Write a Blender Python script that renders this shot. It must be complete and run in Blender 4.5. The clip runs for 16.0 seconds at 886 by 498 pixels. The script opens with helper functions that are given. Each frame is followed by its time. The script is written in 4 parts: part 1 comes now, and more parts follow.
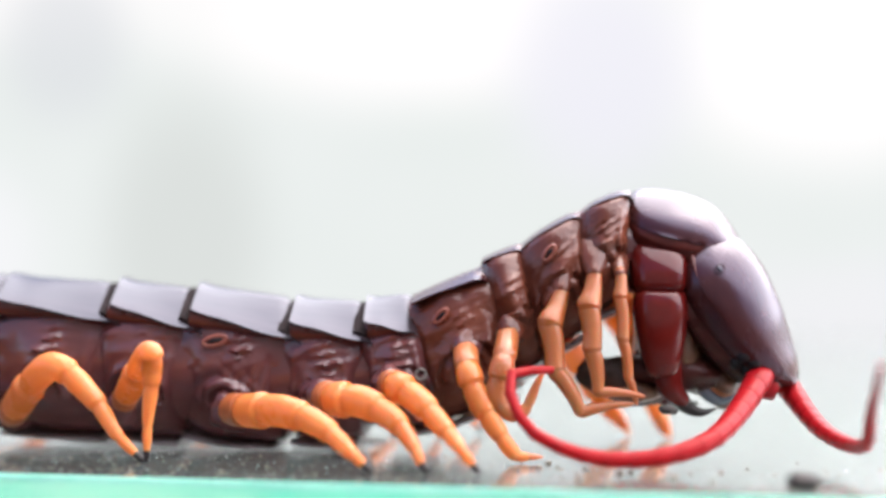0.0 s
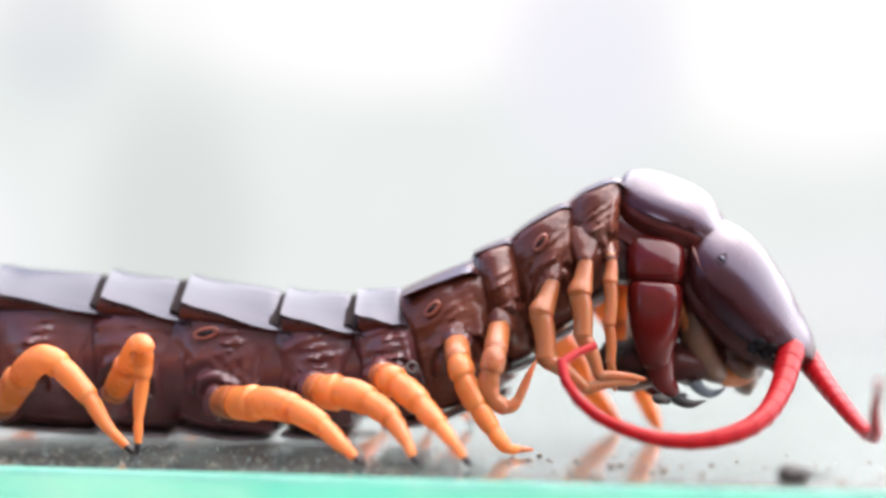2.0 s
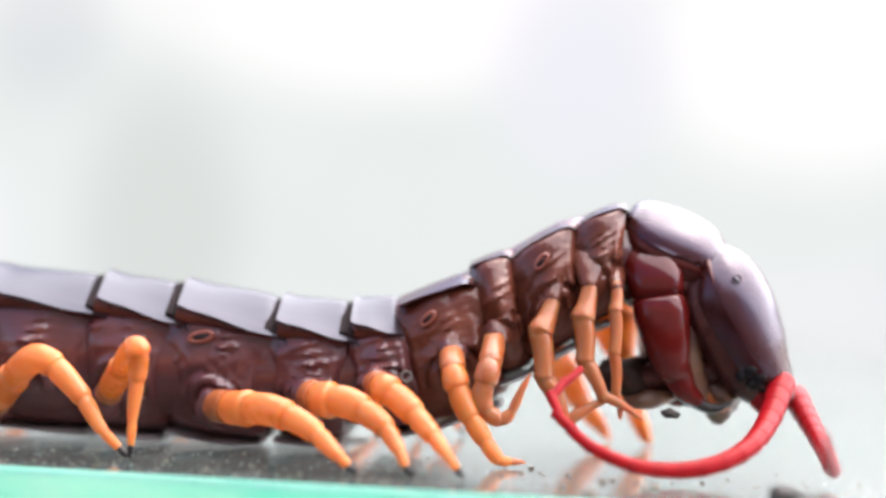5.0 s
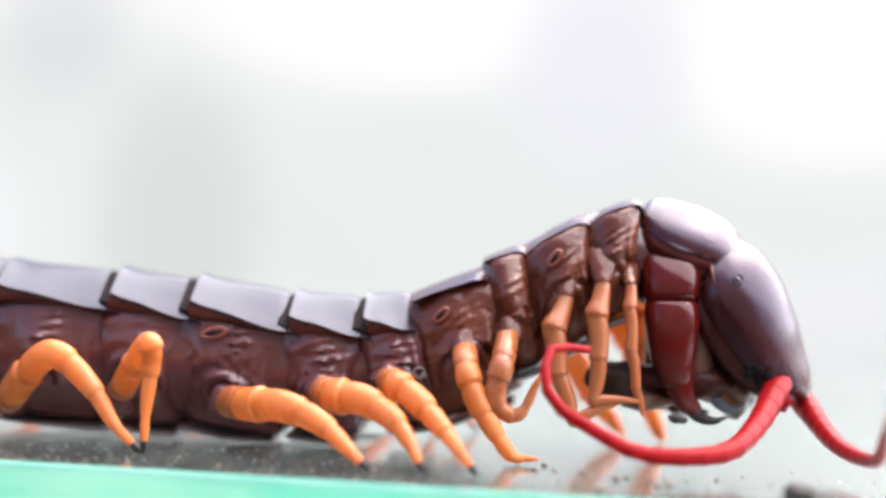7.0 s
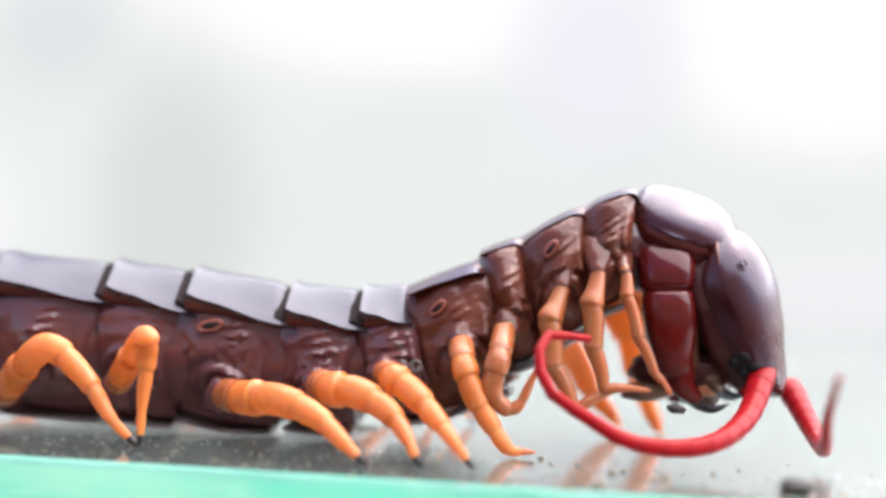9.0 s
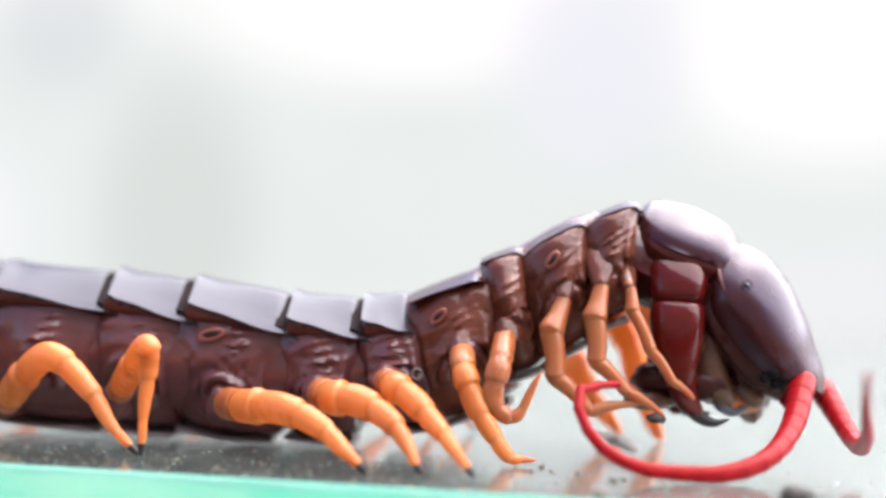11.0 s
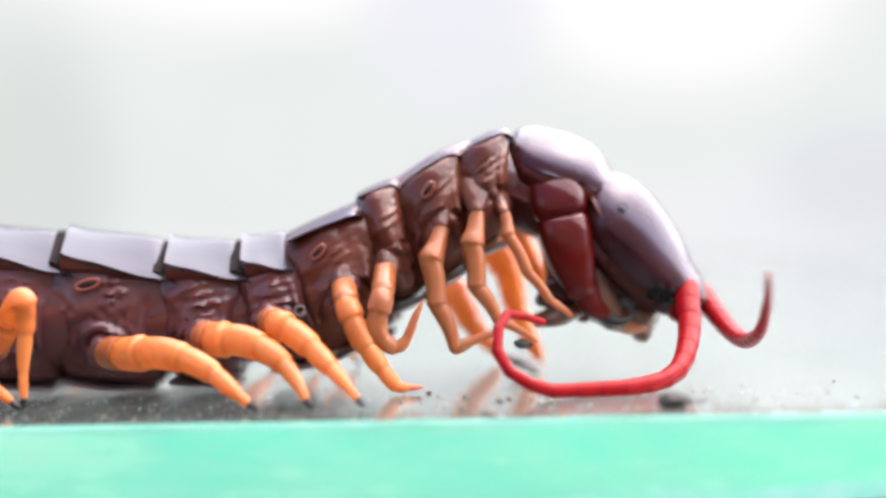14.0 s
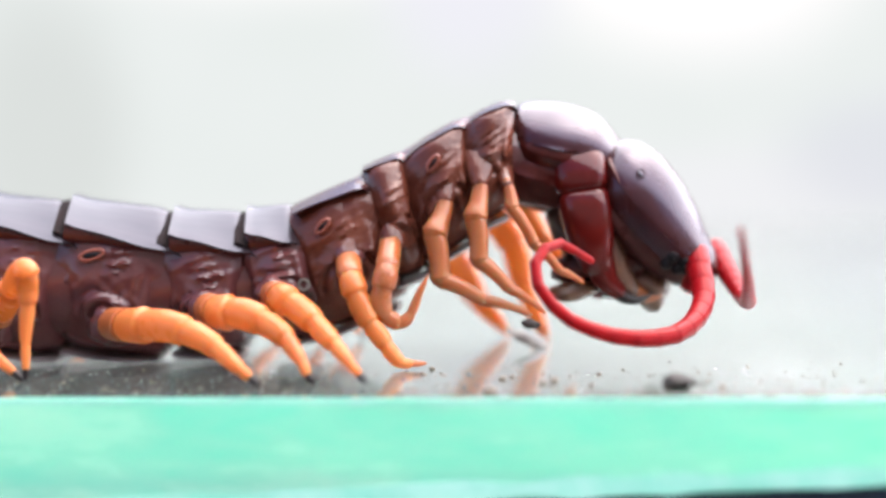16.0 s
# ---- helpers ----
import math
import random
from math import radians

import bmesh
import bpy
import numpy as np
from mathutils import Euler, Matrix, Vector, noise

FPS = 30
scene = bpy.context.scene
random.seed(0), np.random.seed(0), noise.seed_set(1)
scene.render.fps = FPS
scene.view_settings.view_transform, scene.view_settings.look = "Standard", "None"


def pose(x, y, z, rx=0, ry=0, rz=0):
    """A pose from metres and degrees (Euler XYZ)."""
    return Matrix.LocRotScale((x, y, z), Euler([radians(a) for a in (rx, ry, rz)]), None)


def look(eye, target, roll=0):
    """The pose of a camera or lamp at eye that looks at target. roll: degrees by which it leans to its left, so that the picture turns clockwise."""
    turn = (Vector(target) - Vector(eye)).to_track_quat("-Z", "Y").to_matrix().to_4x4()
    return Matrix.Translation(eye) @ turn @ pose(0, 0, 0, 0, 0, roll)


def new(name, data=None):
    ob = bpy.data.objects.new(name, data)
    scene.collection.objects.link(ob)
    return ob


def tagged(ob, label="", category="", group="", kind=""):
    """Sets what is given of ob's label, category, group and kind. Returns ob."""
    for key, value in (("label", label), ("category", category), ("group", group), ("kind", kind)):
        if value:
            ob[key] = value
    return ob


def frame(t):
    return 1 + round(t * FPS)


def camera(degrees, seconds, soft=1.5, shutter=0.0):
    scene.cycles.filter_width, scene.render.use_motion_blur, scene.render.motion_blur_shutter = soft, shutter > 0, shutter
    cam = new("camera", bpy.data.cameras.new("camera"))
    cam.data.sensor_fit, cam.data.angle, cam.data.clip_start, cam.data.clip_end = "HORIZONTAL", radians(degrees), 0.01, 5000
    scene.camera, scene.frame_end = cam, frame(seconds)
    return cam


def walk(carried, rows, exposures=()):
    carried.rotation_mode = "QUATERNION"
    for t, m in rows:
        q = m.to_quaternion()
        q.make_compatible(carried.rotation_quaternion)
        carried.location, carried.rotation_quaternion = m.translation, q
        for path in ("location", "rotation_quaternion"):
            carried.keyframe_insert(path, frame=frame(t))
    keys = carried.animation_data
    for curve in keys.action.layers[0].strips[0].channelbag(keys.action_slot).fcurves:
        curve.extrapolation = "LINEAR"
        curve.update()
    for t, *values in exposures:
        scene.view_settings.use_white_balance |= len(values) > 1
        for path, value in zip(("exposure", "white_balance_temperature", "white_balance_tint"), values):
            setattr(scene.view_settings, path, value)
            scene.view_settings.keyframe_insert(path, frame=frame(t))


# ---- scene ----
# camera and its way: a macro lens held by hand, close to the animal
cam = camera(40.2, 16.0, 3.1)
PATH = [
    (0, pose(0.00001, -0.08569, 0.01055, 92.671, -0.000, 0.000)),
    (0.5, pose(-0.00004, -0.08575, 0.01009, 92.954, 0.273, -0.589)),
    (1, pose(0.00001, -0.08576, 0.01025, 92.954, 0.356, -0.482)),
    (1.5, pose(-0.00029, -0.08581, 0.01048, 92.750, 0.000, -0.715)),
    (2, pose(-0.00025, -0.08577, 0.01066, 92.262, -0.075, -0.585)),
    (2.5, pose(0.00002, -0.08573, 0.01066, 92.225, 0.035, -0.590)),
    (3, pose(-0.00004, -0.08570, 0.01083, 92.051, -0.557, 0.044)),
    (3.5, pose(-0.00069, -0.08581, 0.01123, 92.106, -1.716, -0.889)),
    (4, pose(-0.00109, -0.08605, 0.01126, 92.384, -1.705, -1.288)),
    (6.5, pose(-0.00079, -0.08595, 0.01125, 92.211, -1.780, -0.812)),
    (7, pose(-0.00085, -0.08580, 0.01128, 92.145, -1.754, -0.534)),
    (7.5, pose(-0.00074, -0.08586, 0.01171, 91.992, -1.504, -0.338)),
    (8, pose(-0.00076, -0.08530, 0.01177, 91.410, -1.767, -0.427)),
    (8.5, pose(-0.00066, -0.08562, 0.01189, 91.101, -1.760, -0.489)),
    (9, pose(-0.00079, -0.08562, 0.01191, 91.391, -1.698, -0.642)),
    (11.5, pose(-0.00064, -0.08587, 0.01181, 91.985, -1.523, -0.477)),
    (12, pose(-0.00027, -0.08580, 0.01144, 92.185, -0.682, -0.762)),
    (12.5, pose(-0.00153, -0.08588, 0.01222, 90.785, -2.175, -2.149)),
    (13, pose(-0.00231, -0.08721, 0.01166, 91.174, -0.092, -7.187)),
    (13.5, pose(-0.00118, -0.08648, 0.01113, 88.968, 2.656, -6.650)),
    (14, pose(-0.00153, -0.08651, 0.01129, 89.005, 1.664, -6.845)),
    (14.5, pose(-0.00071, -0.08650, 0.01083, 90.266, 2.195, -5.554)),
    (15, pose(-0.00111, -0.08575, 0.01263, 86.949, -1.153, -5.527)),
    (15.5, pose(-0.00043, -0.08594, 0.01189, 87.391, 0.723, -5.952)),
    (16, pose(-0.00087, -0.08589, 0.01188, 87.442, 0.865, -6.181)),
]
EXPOSURE = 2.62
walk(cam, PATH, [(0.0, EXPOSURE, 6600, 13), (16.0, EXPOSURE, 6600, 13)])
cam.data.dof.use_dof = True
cam.data.dof.focus_distance = 0.083
cam.data.dof.aperture_fstop = 12.5

# light: a bright hazy sky and a veiled sun high behind the animal
SUN_HEIGHT, SUN_TURN = 62.0, 72.0
world = bpy.data.worlds.new("sky")
scene.world = world
world.use_nodes = True
wn, wl = world.node_tree.nodes, world.node_tree.links
sky = wn.new("ShaderNodeTexSky")
sky.sky_type = "NISHITA"
sky.sun_disc = False
sky.sun_elevation = radians(SUN_HEIGHT)
sky.sun_rotation = radians(SUN_TURN)
sky.dust_density = 3.0
sky.air_density = 0.7
sky.ozone_density = 1.0
wn["Background"].inputs["Strength"].default_value = 0.095
wl.new(sky.outputs["Color"], wn["Background"].inputs["Color"])
sun = new("sun", bpy.data.lights.new("sun", "SUN"))
sun.data.energy, sun.data.angle, sun.data.color = 2.25, radians(108), (1.0, 0.985, 0.975)
to_sun = Vector((math.sin(radians(SUN_TURN)) * math.cos(radians(SUN_HEIGHT)), math.cos(radians(SUN_TURN)) * math.cos(radians(SUN_HEIGHT)), math.sin(radians(SUN_HEIGHT))))
sun.matrix_world = look(to_sun * 0.4, (0, 0, 0))

MM = 0.001


# ---- materials ----
def material(name, color, rough=0.4, **extra):
    m = bpy.data.materials.new(name)
    m.use_nodes = True
    b = m.node_tree.nodes["Principled BSDF"]
    b.inputs["Base Color"].default_value = (*color, 1)
    b.inputs["Roughness"].default_value = rough
    for key, value in extra.items():
        b.inputs[key.replace("_", " ")].default_value = value
    return m


def waxy(m, tint):
    """A bluish bloom on the gloss of the back plates."""
    m.node_tree.nodes["Principled BSDF"].inputs["Specular Tint"].default_value = (*tint, 1)
    return m


def see_through(m, color, much):
    """Lets part of the light from behind come through."""
    n, l = m.node_tree.nodes, m.node_tree.links
    glow, both = n.new("ShaderNodeBsdfTranslucent"), n.new("ShaderNodeMixShader")
    glow.inputs["Color"].default_value = (*color, 1)
    both.inputs["Fac"].default_value = much
    l.new(n["Principled BSDF"].outputs["BSDF"], both.inputs[1])
    l.new(glow.outputs["BSDF"], both.inputs[2])
    l.new(both.outputs["Shader"], n["Material Output"].inputs["Surface"])
    return m


def mottle(m, dark, light, scale, bump=0.0, fine=4.0, rough=None, stretch=(1, 1, 1), depth=0.0001):
    """Colour at two scales from noise, with fine relief of the same grain; scale is in waves a metre."""
    n, l = m.node_tree.nodes, m.node_tree.links
    b = n["Principled BSDF"]
    co = n.new("ShaderNodeTexCoord")
    mp = n.new("ShaderNodeMapping")
    mp.inputs["Scale"].default_value = stretch
    l.new(co.outputs["Object"], mp.inputs["Vector"])
    big, small = n.new("ShaderNodeTexNoise"), n.new("ShaderNodeTexNoise")
    big.inputs["Scale"].default_value, big.inputs["Detail"].default_value = scale, 3
    small.inputs["Scale"].default_value, small.inputs["Detail"].default_value = scale * fine, 4
    for x in (big, small):
        l.new(mp.outputs["Vector"], x.inputs["Vector"])
    add = n.new("ShaderNodeMath")
    add.operation = "MULTIPLY_ADD"
    add.inputs[1].default_value = 0.4
    l.new(small.outputs["Fac"], add.inputs[0])
    l.new(big.outputs["Fac"], add.inputs[2])
    ramp = n.new("ShaderNodeValToRGB")
    ramp.color_ramp.elements[0].position, ramp.color_ramp.elements[0].color = 0.45, (*dark, 1)
    ramp.color_ramp.elements[1].position, ramp.color_ramp.elements[1].color = 0.95, (*light, 1)
    l.new(add.outputs[0], ramp.inputs["Fac"])
    l.new(ramp.outputs["Color"], b.inputs["Base Color"])
    if rough:
        mr = n.new("ShaderNodeMapRange")
        mr.inputs["From Min"].default_value, mr.inputs["From Max"].default_value = 0.4, 1.0
        mr.inputs["To Min"].default_value, mr.inputs["To Max"].default_value = rough
        l.new(add.outputs[0], mr.inputs["Value"])
        l.new(mr.outputs["Result"], b.inputs["Roughness"])
    if bump:
        bp = n.new("ShaderNodeBump")
        bp.inputs["Strength"].default_value, bp.inputs["Distance"].default_value = bump, depth
        l.new(add.outputs[0], bp.inputs["Height"])
        l.new(bp.outputs["Normal"], b.inputs["Normal"])
    return m


TERGITE = mottle(material("tergite_chitin", (0.05, 0.03, 0.035), 0.3, IOR=1.45, Specular_IOR_Level=0.48),
                 (0.010, 0.006, 0.007), (0.021, 0.013, 0.015), 500, 0.15, 4, (0.27, 0.36), (0.2, 1, 1))
SHIELD = mottle(material("head_chitin", (0.06, 0.04, 0.06), 0.3, IOR=1.5, Specular_IOR_Level=0.41),
                (0.026, 0.005, 0.0045), (0.042, 0.009, 0.007), 500, 0.08, 5, (0.22, 0.31), (0.4, 1, 1))
waxy(TERGITE, (0.70, 0.76, 1.0))
waxy(SHIELD, (0.66, 0.74, 1.0))
FLANK = mottle(material("flank_cuticle", (0.1, 0.03, 0.02), 0.3, IOR=1.5, Specular_IOR_Level=0.44),
               (0.056, 0.0165, 0.0175), (0.098, 0.033, 0.032), 320, 0.4, 3, (0.14, 0.25), (0.4, 1, 1), depth=0.0003)
RIM = mottle(material("shield_rim_chitin", (0.08, 0.02, 0.016), 0.25, Specular_IOR_Level=0.2), (0.036, 0.005, 0.004), (0.070, 0.011, 0.008), 300, 0.3, 4, (0.16, 0.30), depth=0.0002)
PLEURA = mottle(material("pleurite_chitin", (0.1, 0.02, 0.015), 0.3, Specular_IOR_Level=0.35), (0.038, 0.008, 0.006), (0.080, 0.017, 0.012), 300, 0.2, 4, (0.25, 0.36))
SKIN = mottle(material("joint_skin", (0.03, 0.01, 0.01), 0.8, Specular_IOR_Level=0.1), (0.006, 0.004, 0.004), (0.016, 0.008, 0.008), 500, 0.3, 4)
BELLY = mottle(material("belly_plate", (0.16, 0.1, 0.08), 0.35), (0.12, 0.10, 0.10), (0.26, 0.23, 0.23), 300, 0.3, 4)
NECK = mottle(material("neck_cuticle", (0.16, 0.05, 0.025), 0.3, IOR=1.45, Specular_IOR_Level=0.34),
              (0.060, 0.015, 0.009), (0.120, 0.034, 0.019), 450, 0.75, 2.5, (0.14, 0.26), (0.45, 1, 1), depth=0.0006)
ORANGE = mottle(material("orange_leg", (0.8, 0.3, 0.07), 0.35, Specular_IOR_Level=0.45, Subsurface_Weight=0.6, Subsurface_Scale=0.0012),
                (0.44, 0.135, 0.030), (0.58, 0.215, 0.062), 220, 0.35, 6, (0.22, 0.38))
see_through(ORANGE, (1.0, 0.47, 0.14), 0.34)
HIP = mottle(material("leg_base_cuticle", (0.25, 0.07, 0.025), 0.35, Specular_IOR_Level=0.45), (0.26, 0.068, 0.020), (0.40, 0.12, 0.036), 240, 0.25, 5, (0.26, 0.4))
AMBER = mottle(material("amber_leg", (0.5, 0.18, 0.05), 0.35, Specular_IOR_Level=0.55, Subsurface_Weight=0.6, Subsurface_Scale=0.0012),
               (0.27, 0.080, 0.022), (0.38, 0.130, 0.042), 240, 0.25, 6, (0.24, 0.36))
RED = mottle(material("red_antenna", (0.55, 0.03, 0.025), 0.5, IOR=1.4, Specular_IOR_Level=0.14),
             (0.17, 0.003, 0.006), (0.29, 0.009, 0.012), 700, 0.4, 5, (0.24, 0.36))
see_through(RED, (0.85, 0.09, 0.08), 0.25)
see_through(AMBER, (0.9, 0.40, 0.13), 0.2)
VENOM = mottle(material("dark_red_chitin", (0.11, 0.012, 0.008), 0.3, IOR=1.45, Specular_IOR_Level=0.32),
               (0.050, 0.003, 0.003), (0.090, 0.007, 0.005), 300, 0.2, 5, (0.08, 0.17))
UNDER = mottle(material("head_underside", (0.06, 0.018, 0.014), 0.3, IOR=1.45, Specular_IOR_Level=0.2), (0.030, 0.007, 0.006), (0.054, 0.013, 0.010), 300, 0.12, 4, (0.25, 0.36))
PALP = mottle(material("tan_mouthpart", (0.24, 0.12, 0.06), 0.4), (0.048, 0.018, 0.010), (0.13, 0.055, 0.026), 300, 0.4, 4)
BLACK = material("black_claw", (0.014, 0.010, 0.010), 0.28, IOR=1.5, Specular_IOR_Level=0.35)
GREY_CLAW = material("grey_claw", (0.10, 0.11, 0.13), 0.2, IOR=1.5, Specular_IOR_Level=0.36)
SLIT = mottle(material("spiracle_red", (0.2, 0.05, 0.03), 0.35), (0.11, 0.022, 0.014), (0.22, 0.06, 0.036), 500, 0.3, 4)
EYE = material("ocellus_black", (0.006, 0.005, 0.006), 0.45, IOR=1.4, Specular_IOR_Level=0.25)
DIRT = mottle(material("dark_crumb", (0.05, 0.03, 0.02), 0.7), (0.004, 0.003, 0.002), (0.022, 0.013, 0.009), 900, 0.8, 4)
MORSEL = mottle(material("dark_food", (0.03, 0.016, 0.012), 0.5, Specular_IOR_Level=0.2), (0.012, 0.006, 0.004), (0.040, 0.018, 0.012), 500, 0.5, 4, (0.4, 0.6))
GRIT = mottle(material("brown_grit", (0.10, 0.08, 0.06), 0.8), (0.05, 0.04, 0.03), (0.2, 0.15, 0.11), 900, 0.6, 4)
LINT = mottle(material("pale_lint", (0.6, 0.6, 0.58), 0.7), (0.22, 0.22, 0.21), (0.55, 0.55, 0.53), 900, 0.5, 4)
FILM = mottle(material("shed_skin", (0.2, 0.18, 0.16), 0.5), (0.05, 0.042, 0.035), (0.17, 0.15, 0.13), 900, 0.5, 3)
EDGE = mottle(material("green_glass_edge", (0.12, 0.72, 0.5), 0.22, IOR=1.52),
              (0.22, 0.85, 0.62), (0.60, 0.94, 0.72), 90, 0.15, 9, (0.16, 0.4), (0.35, 1, 1.6))
see_through(EDGE, (0.32, 0.92, 0.66), 0.2)
BEVEL = mottle(material("pale_glass_arris", (0.45, 0.8, 0.68), 0.4, IOR=1.52, Specular_IOR_Level=0.25), (0.30, 0.82, 0.62), (0.50, 0.92, 0.76), 400, 0.3, 5)
GLASS = mottle(material("dusty_clear_glass", (0.93, 0.985, 0.965), 0.1, Transmission_Weight=1.0, IOR=1.5),
               (0.90, 0.975, 0.95), (0.95, 0.99, 0.975), 45, 0.0, 7, (0.075, 0.125))
n, l = GLASS.node_tree.nodes, GLASS.node_tree.links
haze, both, grain, much = n.new("ShaderNodeBsdfDiffuse"), n.new("ShaderNodeMixShader"), n.new("ShaderNodeTexNoise"), n.new("ShaderNodeMapRange")
haze.inputs["Color"].default_value = (0.62, 0.68, 0.67, 1)
grain.inputs["Scale"].default_value, grain.inputs["Detail"].default_value = 260.0, 6.0
much.inputs["From Min"].default_value, much.inputs["From Max"].default_value = 0.35, 0.75
much.inputs["To Min"].default_value, much.inputs["To Max"].default_value = 0.0, 0.015
l.new(n["Texture Coordinate"].outputs["Object"], grain.inputs["Vector"])
l.new(grain.outputs["Fac"], much.inputs["Value"])
l.new(much.outputs["Result"], both.inputs["Fac"])
l.new(n["Principled BSDF"].outputs["BSDF"], both.inputs[1])
l.new(haze.outputs["BSDF"], both.inputs[2])
l.new(both.outputs["Shader"], n["Material Output"].inputs["Surface"])
TOP = mottle(material("dark_table_paint", (0.3, 0.32, 0.31), 0.9, Specular_IOR_Level=0.0), (0.038, 0.056, 0.053), (0.066, 0.088, 0.083), 60, 0.2, 6)
NAVY = mottle(material("navy_table_edge", (0.012, 0.022, 0.04), 0.4), (0.008, 0.016, 0.03), (0.02, 0.034, 0.055), 90, 0.2, 6)


# ---- building helpers ----
def part(name, bm, mat, parent=None, label=""):
    """Links a bmesh as one mesh object under a thing or a part."""
    bmesh.ops.recalc_face_normals(bm, faces=bm.faces)
    me = bpy.data.meshes.new(name)
    bm.to_mesh(me)
    bm.free()
    me.polygons.foreach_set("use_smooth", [True] * len(me.polygons))
    me.set_sharp_from_angle(angle=radians(55))
    me.materials.append(mat)
    ob = new(name, me)
    ob.parent = parent
    return tagged(ob, label)


def loft(rings, bm=None, caps=True):
    """A skin over closed rings of equal count, in millimetres."""
    bm = bm or bmesh.new()
    vs = [[bm.verts.new(Vector(p) * MM) for p in ring] for ring in rings]
    n = len(rings[0])
    for a, b in zip(vs, vs[1:]):
        for i in range(n):
            bm.faces.new((a[i], a[(i + 1) % n], b[(i + 1) % n], b[i]))
    if caps:
        bm.faces.new(vs[0][::-1])
        bm.faces.new(vs[-1])
    return bm


def tube(points, radii, sides=14, flat=1.0, bm=None, steps=4, ends=True):
    """A rounded tube along a smooth line through points (mm), with a radius at each."""
    P = [Vector(p) for p in points]
    E = [2 * P[0] - P[1], *P, 2 * P[-1] - P[-2]]
    line = []
    for i in range(1, len(E) - 2):
        for k in range(steps):
            u = k / steps
            a, b, c, d = E[i - 1], E[i], E[i + 1], E[i + 2]
            p = 0.5 * (2 * b + (c - a) * u + (2 * a - 5 * b + 4 * c - d) * u * u + (3 * b - a - 3 * c + d) * u ** 3)
            line.append((p, radii[i - 1] + (radii[i] - radii[i - 1]) * u))
    line.append((P[-1], radii[-1]))
    if ends:
        t0, t1 = (line[1][0] - line[0][0]).normalized(), (line[-1][0] - line[-2][0]).normalized()
        r0, r1 = line[0][1], line[-1][1]
        line = [(line[0][0] - t0 * r0 * 0.8 * math.sin(a), r0 * math.cos(a)) for a in (1.45, 1.0, 0.5)] + line
        line += [(line[-1][0] + t1 * r1 * 0.8 * math.sin(a), r1 * math.cos(a)) for a in (0.5, 1.0, 1.45)]
    rings = []
    side = Vector((0, 1, 0))
    for i, (p, r) in enumerate(line):
        t = (line[min(i + 1, len(line) - 1)][0] - line[max(i - 1, 0)][0]).normalized()
        u = (side - t * side.dot(t))
        u = u.normalized() if u.length > 0.05 else t.orthogonal().normalized()
        v = t.cross(u)
        rings.append([p + (u * math.cos(a) * flat + v * math.sin(a)) * r for a in (2 * math.pi * k / sides for k in range(sides))])
    return loft(rings, bm)


def lump(center, size, seed=0, rough=0.15, bm=None, m=None, rings=10, sides=14):
    """An uneven rounded lump of half-sizes (mm)."""
    out = []
    for i in range(1, rings):
        th = math.pi * i / rings
        ring = []
        for k in range(sides):
            a = 2 * math.pi * k / sides
            d = Vector((math.cos(th), math.sin(th) * math.cos(a), math.sin(th) * math.sin(a)))
            f = 1 + rough * noise.noise(d * 1.7 + Vector((seed * 3.1, seed, 0)))
            p = Vector((d.x * size[0], d.y * size[1], d.z * size[2])) * f
            ring.append((m @ p if m else p) + Vector(center))
        out.append(ring)
    return loft(out, bm)


# ---- the setting ----
def plate_of(corners, z0, z1, bevel=0.0):
    """A flat slab over a polygon (mm)."""
    bm = bmesh.new()
    lo = [bm.verts.new(Vector((x, y, z0)) * MM) for x, y in corners]
    hi = [bm.verts.new(Vector((x, y, z1)) * MM) for x, y in corners]
    bm.faces.new(lo[::-1])
    bm.faces.new(hi)
    for i in range(len(lo)):
        j = (i + 1) % len(lo)
        bm.faces.new((lo[i], lo[j], hi[j], hi[i]))
    if bevel:
        bmesh.ops.bevel(bm, geom=bm.edges[:], offset=bevel * MM, segments=2, affect="EDGES")
    return bm


def flat(ob):
    ob.data.polygons.foreach_set("use_smooth", [False] * len(ob.data.polygons))
    return ob


def front(x, out=0.0):
    """The line of the sheet's front edge."""
    return -14.7 - 0.205 * x - out


def lower(x):
    """The height of the sheet's ground lower edge, which thins to one side."""
    return max(-8.5, min(-4.3, -6.5 + 0.048 * x))


L, R, BACK = -150.0, 160.0, 300.0
sheet = flat(part("glass_sheet", plate_of([(L, front(L, -0.07)), (R, front(R, -0.07)), (R, BACK), (L, BACK)], -4.1, 0.0), GLASS))
tagged(sheet, "thick clear glass sheet with a green polished edge", "glass sheet")
sheet.visible_shadow = False


def edge_strip():
    """The ground edge of the sheet: slightly wavy, with chipped arrises."""
    rows = []
    n = 300
    for i in range(n + 1):
        x = L + (R - L) * i / n
        wob = 0.05 * noise.noise(Vector((x * 0.12, 0, 0))) + 0.03 * noise.noise(Vector((x * 0.9, 5, 0)))
        y = front(x)
        back = front(x, -0.066)
        rows.append([(x, back, 0.004), (x, y + 0.03, 0.003), (x, y + 0.01 + wob * 0.2, -0.04), (x, y + wob * 0.6, -0.25), (x, y + wob * 0.3, -2.4),
                     (x, y + wob * 0.6, lower(x) + 0.6), (x, y + 0.02, lower(x) + 0.1), (x, y + 0.05, lower(x)), (x, back, lower(x))])
    return loft(rows)


part("polished_edge", edge_strip(), EDGE, sheet, "turquoise green polished glass edge")


